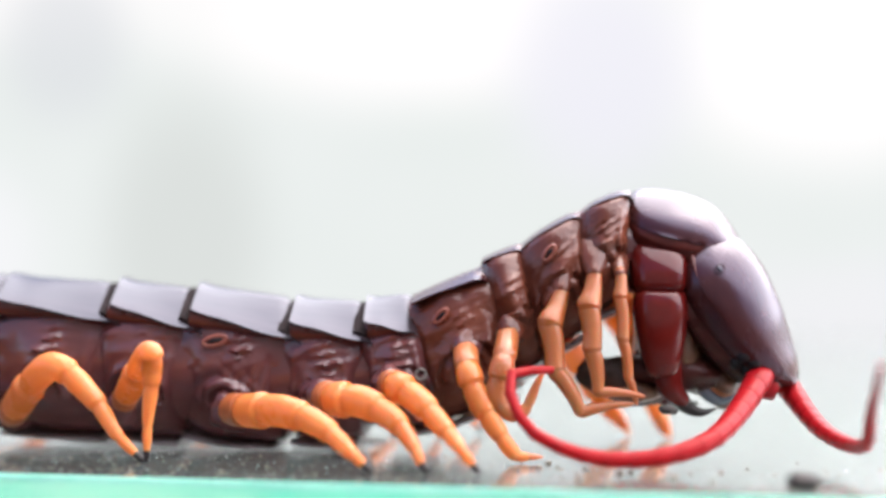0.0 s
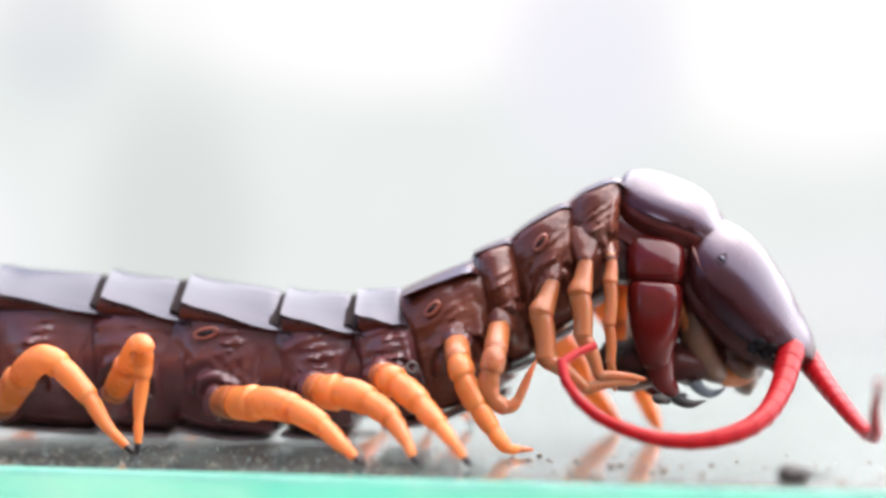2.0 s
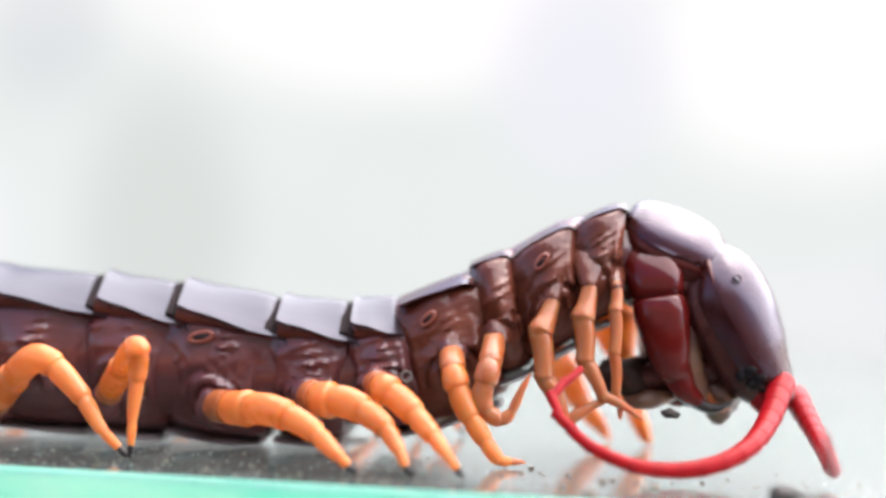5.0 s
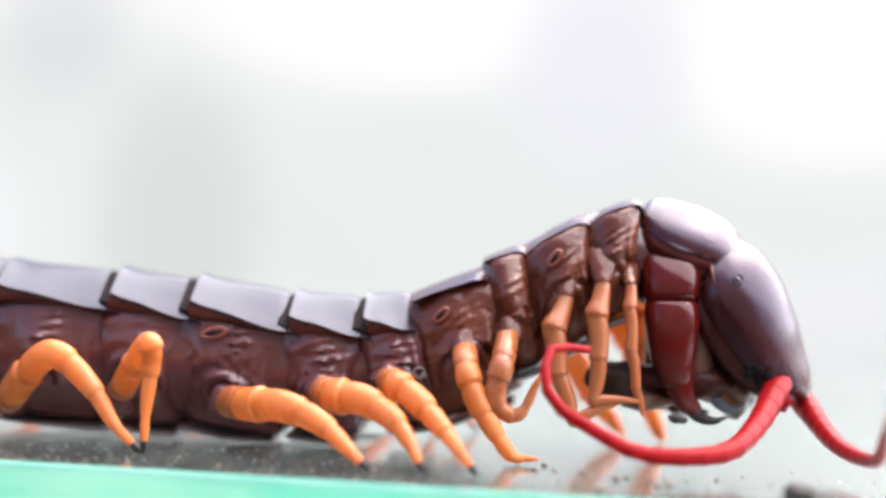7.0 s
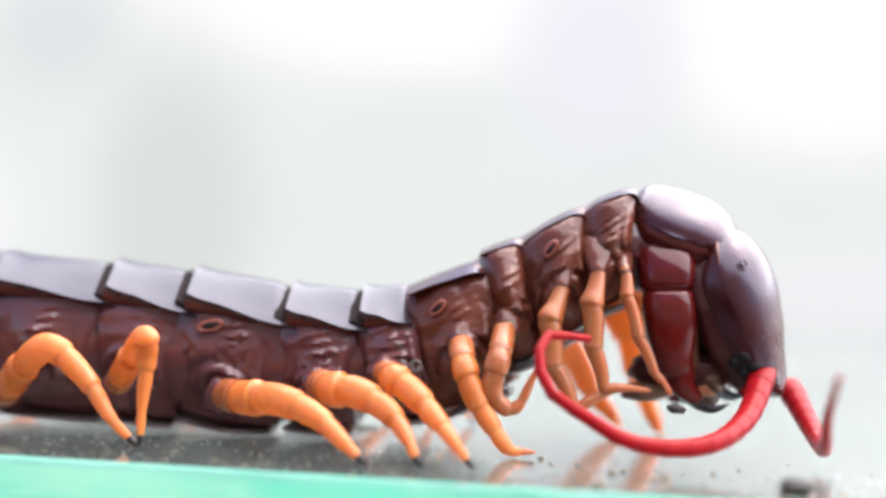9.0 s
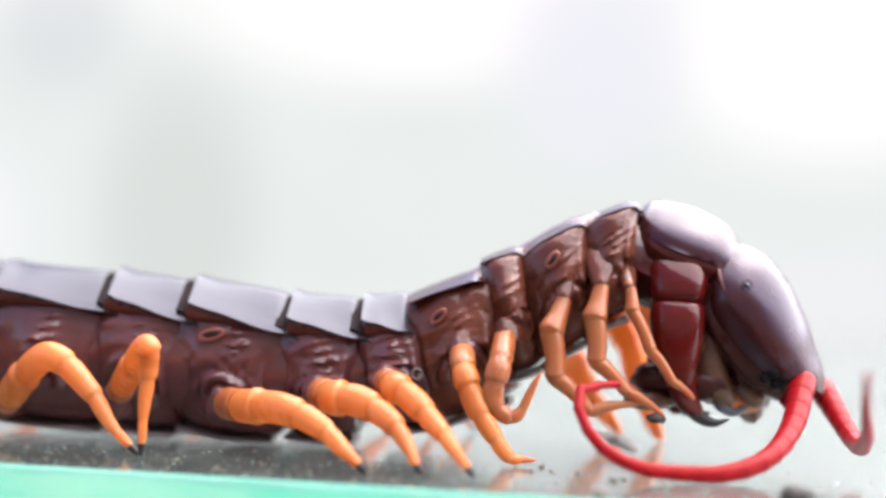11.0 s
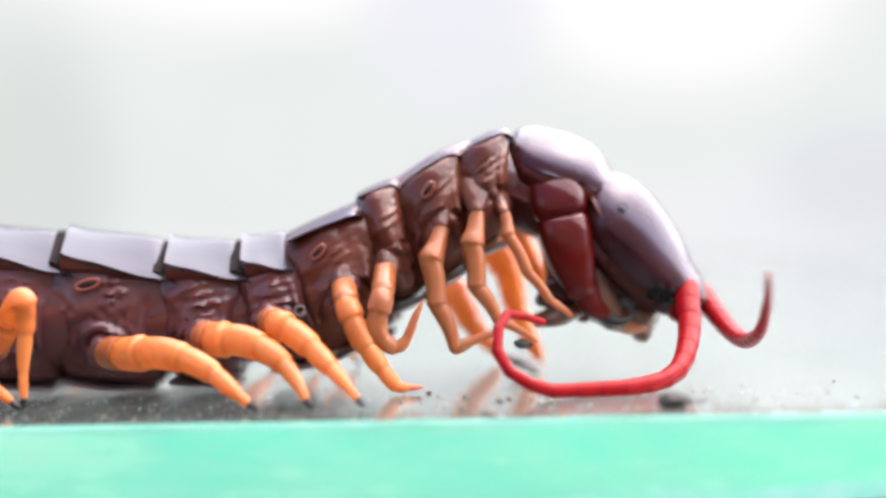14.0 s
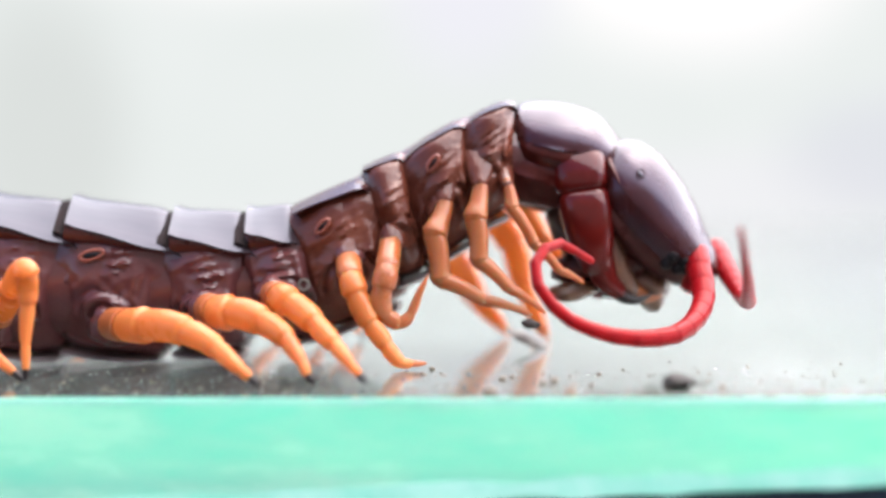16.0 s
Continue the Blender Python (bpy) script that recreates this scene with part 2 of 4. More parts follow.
def arris_strip(z, tall, off):
    rows = []
    for i in range(331):
        x = L + (R - L) * i / 330
        h = tall * (1 + 0.5 * noise.noise(Vector((x * 0.35, z, 0))))
        y = front(x, off)
        base = z if z > -1 else lower(x) + 0.62
        rows.append([(x, y, base - h), (x, y, base + h), (x, y + 0.08, base + h), (x, y + 0.08, base - h)])
    return loft(rows)


part("arris", arris_strip(-0.22, 0.16, 0.025), BEVEL, sheet, "pale bevel along the upper glass edge")
part("arris", arris_strip(-5.5, 0.56, 0.02), BEVEL, sheet, "pale bevel along the lower glass edge")

table = new("table")
tagged(table, "dark painted table with a navy edge under the glass", "table")
flat(part("tabletop", plate_of([(L, front(L, -6)), (R, front(R, -6)), (R, BACK + 20), (L, BACK + 20)], -30.0, -4.15), TOP, table, "dark green-grey painted tabletop"))
flat(part("edge_band", plate_of([(L, front(L, -0.4)), (R, front(R, -0.4)), (R, front(R, -5.9)), (L, front(L, -5.9))], -40.0, -4.15, 0.1), NAVY, table, "navy blue table edge"))


def backdrop():
    """A glowing card behind the table, its colour painted as far, bright, blurred surroundings."""
    m = bpy.data.materials.new("glowing_distance")
    m.use_nodes = True
    n, l = m.node_tree.nodes, m.node_tree.links
    n.remove(n["Principled BSDF"])
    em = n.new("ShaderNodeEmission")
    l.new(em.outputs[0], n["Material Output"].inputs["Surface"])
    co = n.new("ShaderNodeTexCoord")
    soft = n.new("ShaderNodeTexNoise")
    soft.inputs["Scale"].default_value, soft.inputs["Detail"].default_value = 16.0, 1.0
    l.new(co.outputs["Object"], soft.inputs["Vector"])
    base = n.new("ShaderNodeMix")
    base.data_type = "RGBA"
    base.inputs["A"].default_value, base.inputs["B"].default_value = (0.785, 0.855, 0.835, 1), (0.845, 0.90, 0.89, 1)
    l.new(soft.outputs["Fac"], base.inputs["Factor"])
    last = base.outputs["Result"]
    # soft bright and grey patches painted into the card's glow
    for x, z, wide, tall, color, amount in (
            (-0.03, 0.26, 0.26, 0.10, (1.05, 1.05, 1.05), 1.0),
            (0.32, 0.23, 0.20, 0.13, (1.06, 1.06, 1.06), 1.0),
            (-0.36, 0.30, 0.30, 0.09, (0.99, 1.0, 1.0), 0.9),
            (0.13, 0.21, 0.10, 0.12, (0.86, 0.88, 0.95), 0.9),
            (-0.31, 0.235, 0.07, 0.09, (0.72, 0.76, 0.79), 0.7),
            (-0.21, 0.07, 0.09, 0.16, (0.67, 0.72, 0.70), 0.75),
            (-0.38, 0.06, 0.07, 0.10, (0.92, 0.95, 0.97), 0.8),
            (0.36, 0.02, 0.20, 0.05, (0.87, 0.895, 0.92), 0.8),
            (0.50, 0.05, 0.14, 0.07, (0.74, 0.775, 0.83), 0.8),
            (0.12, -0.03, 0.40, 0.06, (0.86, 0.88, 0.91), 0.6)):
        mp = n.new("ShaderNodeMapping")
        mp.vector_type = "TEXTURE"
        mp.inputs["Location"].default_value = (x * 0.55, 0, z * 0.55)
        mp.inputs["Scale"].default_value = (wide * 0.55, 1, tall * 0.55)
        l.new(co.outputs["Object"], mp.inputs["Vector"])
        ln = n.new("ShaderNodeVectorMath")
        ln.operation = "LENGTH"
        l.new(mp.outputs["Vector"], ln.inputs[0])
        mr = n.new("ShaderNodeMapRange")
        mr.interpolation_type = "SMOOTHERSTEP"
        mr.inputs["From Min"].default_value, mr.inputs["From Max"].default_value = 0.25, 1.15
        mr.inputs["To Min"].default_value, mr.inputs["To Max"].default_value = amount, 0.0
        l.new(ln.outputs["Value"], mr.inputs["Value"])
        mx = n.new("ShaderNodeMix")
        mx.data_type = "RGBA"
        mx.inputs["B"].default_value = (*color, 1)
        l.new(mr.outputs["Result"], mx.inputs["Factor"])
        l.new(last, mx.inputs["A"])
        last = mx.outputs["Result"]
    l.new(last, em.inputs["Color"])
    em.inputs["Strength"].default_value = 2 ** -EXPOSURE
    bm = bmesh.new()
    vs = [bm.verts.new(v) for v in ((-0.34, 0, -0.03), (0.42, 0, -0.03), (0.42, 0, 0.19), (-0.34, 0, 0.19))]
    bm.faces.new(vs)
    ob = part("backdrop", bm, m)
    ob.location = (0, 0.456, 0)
    return tagged(ob, "glowing card painted as bright blurred pale green and white distance", "backdrop", kind="structure")


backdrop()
# unseen wall added behind the camera: fills the near flank and shapes its reflections
WALL = mottle(material("warm_wall", (0.3, 0.27, 0.24), 0.8), (0.26, 0.225, 0.21), (0.36, 0.32, 0.30), 12, 0.2, 6)
wall = flat(part("fill_wall_south", plate_of([(-450, -430), (450, -430), (450, -410), (-450, -410)], -40, 300), WALL))
tagged(wall, "unseen warm grey plain wall added behind the camera for fill", "wall", kind="structure")

# ---- the centipede ----
YAW = math.degrees(math.atan(-0.12))
centipede = new("centipede")
tagged(centipede, "large dark brown centipede with orange legs and red antennae", "centipede")


def middle(x):
    """The body's middle line, in depth."""
    return 5.5 - 0.12 * x


def arch(w, drop, k):
    """A point of a tergite's arched cross-section, k from -1 (near margin) to 1."""
    s = abs(k)
    z = -drop * (0.04 * s ** 2 + 0.96 * max(0.0, (s - 0.30) / 0.70) ** 1.08)
    return (w * math.copysign(min(1.0, s * 1.06 - 0.06 * s * s), k), z)


def margin(drops, u):
    """How far a back plate hangs down at its sides, u from its rear to its front."""
    k = min(1.0, max(0.0, (u - 0.15) / 0.65))
    return drops[0] + (drops[1] - drops[0]) * k * k * (3 - 2 * k)


def tergite(length, w, drop_rear, drop_front, thick=0.12, edge=0.02, arc=0.0, slant=0.0, fwd=0.0):
    """A back plate: arched, flared at its rear corners, with a raised rim along its sides. Local x runs forwards."""
    rings, n, cols = [], 12, 26
    for i in range(n + 1):
        u = i / n
        x = (u - 0.5) * length * (0.985 if drop_front > 2 else 1.02) - (0.02 * length if drop_front > 2 else 0)
        drop = margin((drop_rear, drop_front), u)
        flare = (0.30 if drop_front > 2 else 0.05) * max(0.0, 1 - u / 0.22) ** 2 - 0.4 * max(0.0, (u - 0.85) / 0.15) ** 2
        wide = w * (1 + 0.03 * math.sin(u * math.pi) + 0.02 * flare - 0.06 * max(0.0, (u - 0.6) / 0.4) ** 2)
        up, lo = [], []
        for j in range(cols + 1):
            k = -1 + 2 * j / cols
            y, z = arch(wide, drop, k)
            bow = arc * abs(2 * u - 1) ** 3
            rim = edge * max(0.0, 1 - abs(abs(k) - 0.95) / 0.06)
            groove = -0.06 * max(0.0, 1 - abs(abs(k) - 0.36) / 0.05)
            x_out = x + fwd * k * k * u - slant * (y + 0.55 * w)
            up.append((x_out, y, z + flare * (0.6 + 0.4 * abs(k)) + rim + groove - bow))
            lo.append((x_out, y * 0.99, z + flare * 0.6 - thick - bow))
        rings.append(up + lo[::-1])
    return loft(rings)


def trunk(length, w, h, seed, drops, lean, pinch=0.26, soft=1.0):
    """The soft flanks of one segment: pinched at both ends, swollen and folded between. lean: slant of the side creases."""
    rings, n, sides = [], 48, 170
    lean0, lean1 = lean
    rnd = random.Random(seed * 11)
    folds = []
    for i in range(3):
        fx, fz = rnd.uniform(-0.42, 0.30), rnd.uniform(0.30, 0.52)
        folds.append((fx * length, -fz * h, rnd.uniform(0.6, 1.1), rnd.uniform(0.22, 0.32), rnd.uniform(0.2, 0.32)))
    for i in range(5):  # a stack of level wrinkles behind the front margin
        folds.append((rnd.uniform(0.06, 0.17) * length, -(0.29 + 0.07 * i) * h, rnd.uniform(0.85, 1.25), 0.21, 0.36))
    folds += [(-0.05 * length, -0.75 * h, 0.30 * length, 1.6, 0.45), (0.40 * length, -0.62 * h, 0.075 * length, 2.4, 0.55), (-0.40 * length, -0.62 * h, 0.06 * length, 2.6, 0.25)]
    for i in range(n + 1):
        u = i / n
        x = (u - 0.5) * length * 1.15
        bulge = math.sin(math.pi * u) ** 0.6
        drop = margin(drops, u)
        gap = max(0.0, (u - 0.90) / 0.10) ** 1.3 * 0.6 * soft if soft else 0.35 * abs(2 * u - 1) ** 3
        skew = math.tan(radians(lean0 + (lean1 - lean0) * u))
        ring = []
        for k in range(sides):
            a = 2 * math.pi * k / sides
            c, s = math.cos(a), math.sin(a)
            y = w * math.copysign(abs(c) ** (0.5 if soft <= 0.6 else 0.72 if s > 0 else 0.85), c)
            z = -h / 2 + h / 2 * math.copysign(abs(s) ** (0.92 if s < 0 else 0.8 if soft > 0.6 else 0.6), s)
            q = Vector((x * 0.26, c * 0.9, z * 0.28 + seed * 7))
            rel = 0.45 * noise.noise(q) + 0.05 * noise.noise(Vector((x * 0.6, c, z * 1.0 + seed)))
            for fx, fz, long, tall, deep in folds:
                e = ((x - fx) / long) ** 2 + ((z - fz - 0.22 * (x - fx)) / tall) ** 2
                if e < 6:
                    rel += deep * (1.0 if soft > 0.6 else 0.85) * math.exp(-e)
            # the arched fold round the socket of the leg
            d = math.hypot((x - 0.05 * length) / 1.15, z + 0.70 * h)
            if z > -0.74 * h:
                rel += 0.30 * math.exp(-((d - 1.95) / 0.28) ** 2) - 0.75 * math.exp(-((d - 1.25) / 0.5) ** 2)
            low = min(1.0, max(0.0, (-z / h - 0.35) / 0.45))
            swell = 1 - (pinch + 0.30 * low * soft) * (1 - bulge)
            yy = y * swell + math.copysign(rel, c) * abs(c) ** 0.6
            lim = arch(w, drop, max(-1.0, min(1.0, yy / w)))[1] - (0.35 if soft > 0.6 else 0.04) - gap
            zz = min(-h / 2 + (z + h / 2) * (0.84 + 0.16 * bulge ** 0.7 if soft > 0.6 else 0.93 + 0.07 * bulge), lim)
            ring.append((x + zz * skew, yy, zz))
        rings.append(ring)
    return loft(rings)


def sternite(length, w, h, lean, low=0.12):
    rings = []
    off = -h * math.tan(radians((lean[0] + lean[1]) / 2))
    for i in range(9):
        u = i / 8
        x = (u - 0.5) * length * 0.98
        b = 0.75 + 0.25 * math.sin(math.pi * u) ** 0.5
        rings.append([(x + off, w * (0.62 + 0.5 * (low - 0.12)) * b * math.cos(a), -h - low + 0.32 * math.sin(a)) for a in (2 * math.pi * k / 18 for k in range(18))])
    return loft(rings)


def segment(x0, z0, x1, z1, h, w, seed, drops=(2.0, 2.9), mat=FLANK, spiracle=False, lean=(0.0, 0.0)):
    """One body segment with its top line from rear to front (mm)."""
    cx, cz = (x0 + x1) / 2, (z0 + z1) / 2
    length = math.hypot(x1 - x0, z1 - z0)
    m = pose(cx * MM, middle(cx) * MM, cz * MM, 0, math.degrees(math.atan2(z0 - z1, x1 - x0)), YAW)
    body = part("trunk_segment", trunk(length, w, h, seed, drops, lean, *((0.34 if seed > 8 else 0.2, 0 if seed > 9 else 0.5) if mat is NECK else (0.15, 1))), mat, centipede, "wrinkled brown flank")
    body.matrix_basis = m
    bm = tergite(length, w * 1.02, *drops, slant=max(0.0, min(0.25, -0.014 * (cx - 1.0))), fwd=0.6 if seed == 7 else 1.35) if drops[1] > 2 else tergite(length, w * (0.95 if seed < 9 else 0.74), *(d * (1 if seed < 9 else 0.58) for d in drops), 0.12, 0.04, 0.3 if seed > 9 else 0.1)
    bmesh.ops.translate(bm, verts=bm.verts, vec=(0, 0, 0.05 * MM))
    part("tergite", bm, TERGITE if drops[1] > 2 else SHIELD, body, "glossy dark back plate")
    if seed < 8:
        fold = tergite(1.3, w * 0.95, drops[0] * 1.05, drops[0] * 1.25, 0.15, 0.0, 0.3, slant=max(0.0, min(0.25, -0.014 * (cx - 1.0))))
        bmesh.ops.translate(fold, verts=fold.verts, vec=((-0.5 * length - 0.3) * MM, 0, -0.2 * MM))
        part("joint_skin", fold, SKIN, body, "dark skin fold between two back plates")
    if drops[1] > 2:
        for sign in (-1, 1):
            rows = []
            for i in range(13):
                u = i / 12
                x = (u * 0.74 - 0.47) * length
                top = -margin(drops, u * 0.74 + 0.03) + 0.12
                tall = 1.15 * (1 - u) ** 0.6 * (0.55 + 0.45 * math.sin(math.pi * min(1.0, 0.25 + u))) + 0.1
                y = w * 0.985
                rows.append([(x + 0.2, sign * (y - 0.5), top + 0.1), (x + 0.2, sign * y, top), (x + 0.2, sign * (y + 0.07), top - tall * 0.3), (x + 0.2, sign * (y + 0.04), top - tall * 0.65), (x + 0.2, sign * (y - 0.10), top - tall * 0.9), (x + 0.2, sign * (y - 0.5), top - tall - 0.1)])
            part("pleurite", loft(rows), PLEURA, body, "smooth red-brown strip under the back plate")
    part("sternite", sternite(length, w, h, lean, 0.4 if mat is NECK else 0.12), BELLY, body, "greyish belly plate")
    if spiracle:
        slot = 0.85 if mat is FLANK else 0.62
        for sign in (-1, 1):
            tilt = Euler((0, radians(-16), 0)).to_matrix()
            at = Vector((-0.14 * length, sign * (w * 0.985 + 0.12), -0.325 * h)) if mat is FLANK else Vector((-0.2 * length, sign * (w * 0.985 + 0.1), -0.25 * h))
            loop = [at + tilt @ Vector((slot * math.cos(q), 0.12 * sign, (0.30 if mat is FLANK else 0.24) * math.sin(q) + 0.08 * math.cos(q))) for q in (math.pi * k / 7 for k in range(14))]
            rim = part("spiracle", tube(loop + loop[:1], [0.15] * 15, 10), SLIT, body, "reddish rim of a breathing slit")
            part("slit", lump(at, (slot * 0.94, 0.34, 0.30 if mat is FLANK else 0.17), 3, 0.1, m=tilt), EYE, rim)
    return body, m


SEGMENTS = [  # rear x, rear z, front x, front z, height, half width
    (-47.0, 13.2, -38.9, 13.1, 11.2, 5.9),
    (-38.7, 13.3, -32.9, 12.8, 11.2, 5.9),
    (-32.6, 12.8, -24.1, 12.2, 11.8, 5.9),
    (-23.9, 12.4, -18.1, 11.7, 11.6, 5.8),
    (-17.8, 12.0, -10.6, 11.0, 11.25, 5.7),
    (-10.5, 11.1, -5.4, 10.8, 10.6, 5.6),
    (-5.25, 11.1, -2.0, 11.4, 10.0, 5.5),
    (-1.95, 11.4, 3.2, 13.5, 9.6, 5.3),
    (3.1, 14.1, 5.9, 15.2, 8.8, 5.1),
    (5.8, 15.2, 10.0, 17.7, 8.0, 5.0),
    (10.3, 17.8, 13.6, 19.2, 7.6, 4.8),
]
BODY = []
for i, (x0, z0, x1, z1, h, w) in enumerate(SEGMENTS):
    neck = i >= 7
    BODY.append(segment(x0, z0, x1, z1, h, w, i + 1, (0.75, 0.9) if neck else (2.0, 2.75), NECK if neck else FLANK, i in (4, 7, 9), ((0, 0), (0, 0), (0, 0), (0, 0), (0, 0), (0, 0), (2, -11), (11, 6), (6, 10), (20, 22), (26, 26))[i]))


part("membrane", tube([(x0 * 0.5 + x1 * 0.5, middle((x0 + x1) / 2), (z0 + z1) / 2 - h * 0.5) for x0, z0, x1, z1, h, w in SEGMENTS] + [(16.5, middle(16.5), 13.6)],
                      [h * 0.42 for *_, h, w in SEGMENTS] + [2.6], 30, 1.12), FLANK, centipede, "brown soft skin between the segments")


def swept(line, radii, sides=20):
    """A skin round a line of close places with a radius at each (mm)."""
    rings, side = [], Vector((0, 1, 0))
    for i, (p, r) in enumerate(zip(line, radii)):
        t = (line[min(i + 1, len(line) - 1)] - line[max(i - 1, 0)]).normalized()
        u = side - t * side.dot(t)
        u = u.normalized() if u.length > 0.05 else t.orthogonal().normalized()
        v = t.cross(u)
        rings.append([p + (u * math.cos(a) * 0.95 + v * math.sin(a)) * r for a in (2 * math.pi * k / sides for k in range(sides))])
    return loft(rings)


def joint_leg(points, radii, mat, parent, tip=BLACK):
    """A leg of tapered joints along one smooth line, each a little swollen towards its far end, with a crease between and a dark claw."""
    names = ("leg", "trochanter", "prefemur", "femur", "tibia", "tarsus", "claw")
    P = [Vector(p) for p in points]
    E = [2 * P[0] - P[1], *P, 2 * P[-1] - P[-2]]
    end = len(P) - 1

    def on_line(s):
        i = min(end - 1, max(0, int(s)))
        u = s - i
        a, b, c, d = E[i:i + 4]
        return (0.5 * (2 * b + (c - a) * u + (2 * a - 5 * b + 4 * c - d) * u * u + (3 * b - a - 3 * c + d) * u ** 3), radii[i] + (radii[i + 1] - radii[i]) * u)

    cuts = [0.0, 0.98, 1.5, 2.45, 3.3, 4.2, 5.0, 6.0] if end == 6 else list(range(end + 1))
    pieces = len(cuts) - 1
    first = None
    for j in range(pieces):
        last = j == pieces - 1
        run = (on_line(cuts[j + 1])[0] - on_line(cuts[j])[0]).length
        line, rad = [], []
        for k in range(21):
            u = -0.03 + 1.05 * (1 - (1 - k / 20) ** 1.6)
            p, r = on_line(cuts[j] + (cuts[j + 1] - cuts[j]) * u)
            if not last:
                flare = (0.04, 0.15, 0.10, 0.09, 0.05, 0.0)[min(j, 5)] * (1.0 if radii[1] > 0.95 else 0.45)
                r *= 0.96 + flare * math.exp(-((1 - u) * run / 0.8) ** 2) - (flare + 0.07) * math.exp(-((1 - u) * run / 0.14) ** 2) - 0.11 * math.exp(-(u * run / 0.3) ** 2) + 0.05 * math.sin(math.pi * min(1.0, max(0.0, u)))
            line.append(p)
            rad.append(r * (1 - 0.75 * min(1.0, max(0.0, u)) ** 3 if last else 1))
        ob = part(names[j] if not last else "claw", swept(line, rad), tip if last else HIP if j == 0 and mat is ORANGE and pieces == 7 else mat, first or parent)
        if first is None:
            r0 = radii[0]
            part("coxa", lump(P[0].lerp(P[1], 0.42), (r0 * 1.45, r0 * 1.5, r0 * 1.55), len(parent.children), 0.3, rings=12, sides=16), FLANK if mat is ORANGE else NECK, ob, "brown swollen leg base")
            first = ob
            tagged(ob, "jointed orange leg" if mat is ORANGE else "jointed amber leg")
    return first


def mirrored(points, far=0.0):
    """The same leg on the far side of the body."""
    return [(x + 1.0, middle(x) + 0.62 * (middle(x) - y) + far, z) for i, (x, y, z) in enumerate(points)]


drop = tube([(-1.55 + 0.36 * math.cos(q), -0.15, 5.7 + 0.36 * math.sin(q)) for q in (math.pi * k / 8 for k in range(17))], [0.09] * 17, 8)
part("pore", drop, FILM, centipede, "pale ring-shaped pore on the flank")
LEG_RADII = (1.12, 1.20, 1.08, 0.78, 0.46, 0.28, 0.20)
REAR_LEGS = [
    [(-33.0, 8.0, 2.0), (-31.3, 3.4, 3.1), (-27.3, -1.0, 6.3), (-24.1, -2.5, 4.4), (-22.1, -3.5, 2.0), (-20.5, -4.2, 0.6), (-19.9, -4.3, 0.1)],
    [(-24.1, 4.5, 2.2), (-22.8, 2.0, 4.1), (-19.7, -4.5, 7.3), (-19.4, -4.7, 5.9), (-19.6, -4.8, 3.1), (-19.6, -5.0, 0.9), (-19.6, -5.0, 0.1)],
    [(-16.4, 5.0, 2.9), (-13.6, -1.6, 3.3), (-10.4, -5.0, 3.5), (-7.8, -7.0, 2.7), (-5.8, -9.0, 1.3), (-4.9, -9.7, 0.6), (-4.4, -9.7, 0.1)],
    [(-9.0, 4.0, 4.0), (-7.4, -3.0, 4.2), (-5.2, -5.0, 4.1), (-3.1, -7.0, 3.1), (-1.9, -8.7, 1.7), (-1.3, -9.5, 0.6), (-0.9, -9.7, 0.1)],
]
FRONT_LEGS = [
    [(-4.0, 3.0, 4.8), (-3.2, -4.0, 5.2), (-1.6, -6.0, 4.3), (0.0, -8.0, 2.8), (1.1, -9.5, 1.6), (1.9, -10.0, 0.6), (2.3, -10.2, 0.1)],
    [(1.6, 2.0, 8.6), (1.7, -2.0, 6.3), (2.5, -3.0, 4.0), (3.6, -3.5, 2.2), (4.8, -4.0, 0.62), (5.8, -4.0, 0.42), (6.7, -4.0, 0.4)],
    [(5.0, 1.6, 10.0), (4.2, -2.5, 6.9), (3.7, -3.0, 4.4), (4.7, -3.0, 3.2), (5.6, -3.0, 3.5), (6.4, -3.0, 5.2), (7.0, -3.0, 6.4)],
]
LEGS = REAR_LEGS + FRONT_LEGS
for dx, src in ((-24.0, 2), (-14.0, 0)):
    pts = [(x + dx - (6.5 if src == 2 else 0), y + 2.2, z) for x, y, z in LEGS[src]]
    joint_leg(pts, LEG_RADII, ORANGE, centipede)
    joint_leg(mirrored(pts), LEG_RADII, ORANGE, centipede)
for i, pts in enumerate(LEGS):
    k = (0.94, 0.80, 1.0, 0.98, 0.84, 0.76, 0.78)[i]
    radii = [r * k for r in LEG_RADII]
    if i == 6:
        radii = [0.7, 0.86, 0.72, 0.56, 0.40, 0.26, 0.1]
    if i == 5:
        radii = [0.84, 0.92, 0.82, 0.66, 0.48, 0.24, 0.16]
    joint_leg(pts, radii, ORANGE if i < 6 else AMBER, centipede, BLACK if i < 5 else AMBER)
    if i < 5:
        joint_leg(mirrored(pts), radii, ORANGE, centipede)
FAR_LEGS = [
    [(6.5, 7.5, 9.5), (9.2, 12.0, 8.0), (11.4, 14.0, 5.6), (12.7, 14.0, 3.2), (14.4, 13.5, 1.2), (15.2, 13.3, 0.1)],
    [(10.2, 7.0, 11.8), (13.2, 11.5, 10.6), (15.5, 12.5, 7.8), (16.3, 12.5, 4.6), (17.6, 11.5, 1.0), (18.2, 11.3, 0.1)],
]
for pts in FAR_LEGS:
    joint_leg(pts, [1.2, 1.3, 1.2, 0.95, 0.55, 0.2], ORANGE, centipede, ORANGE)


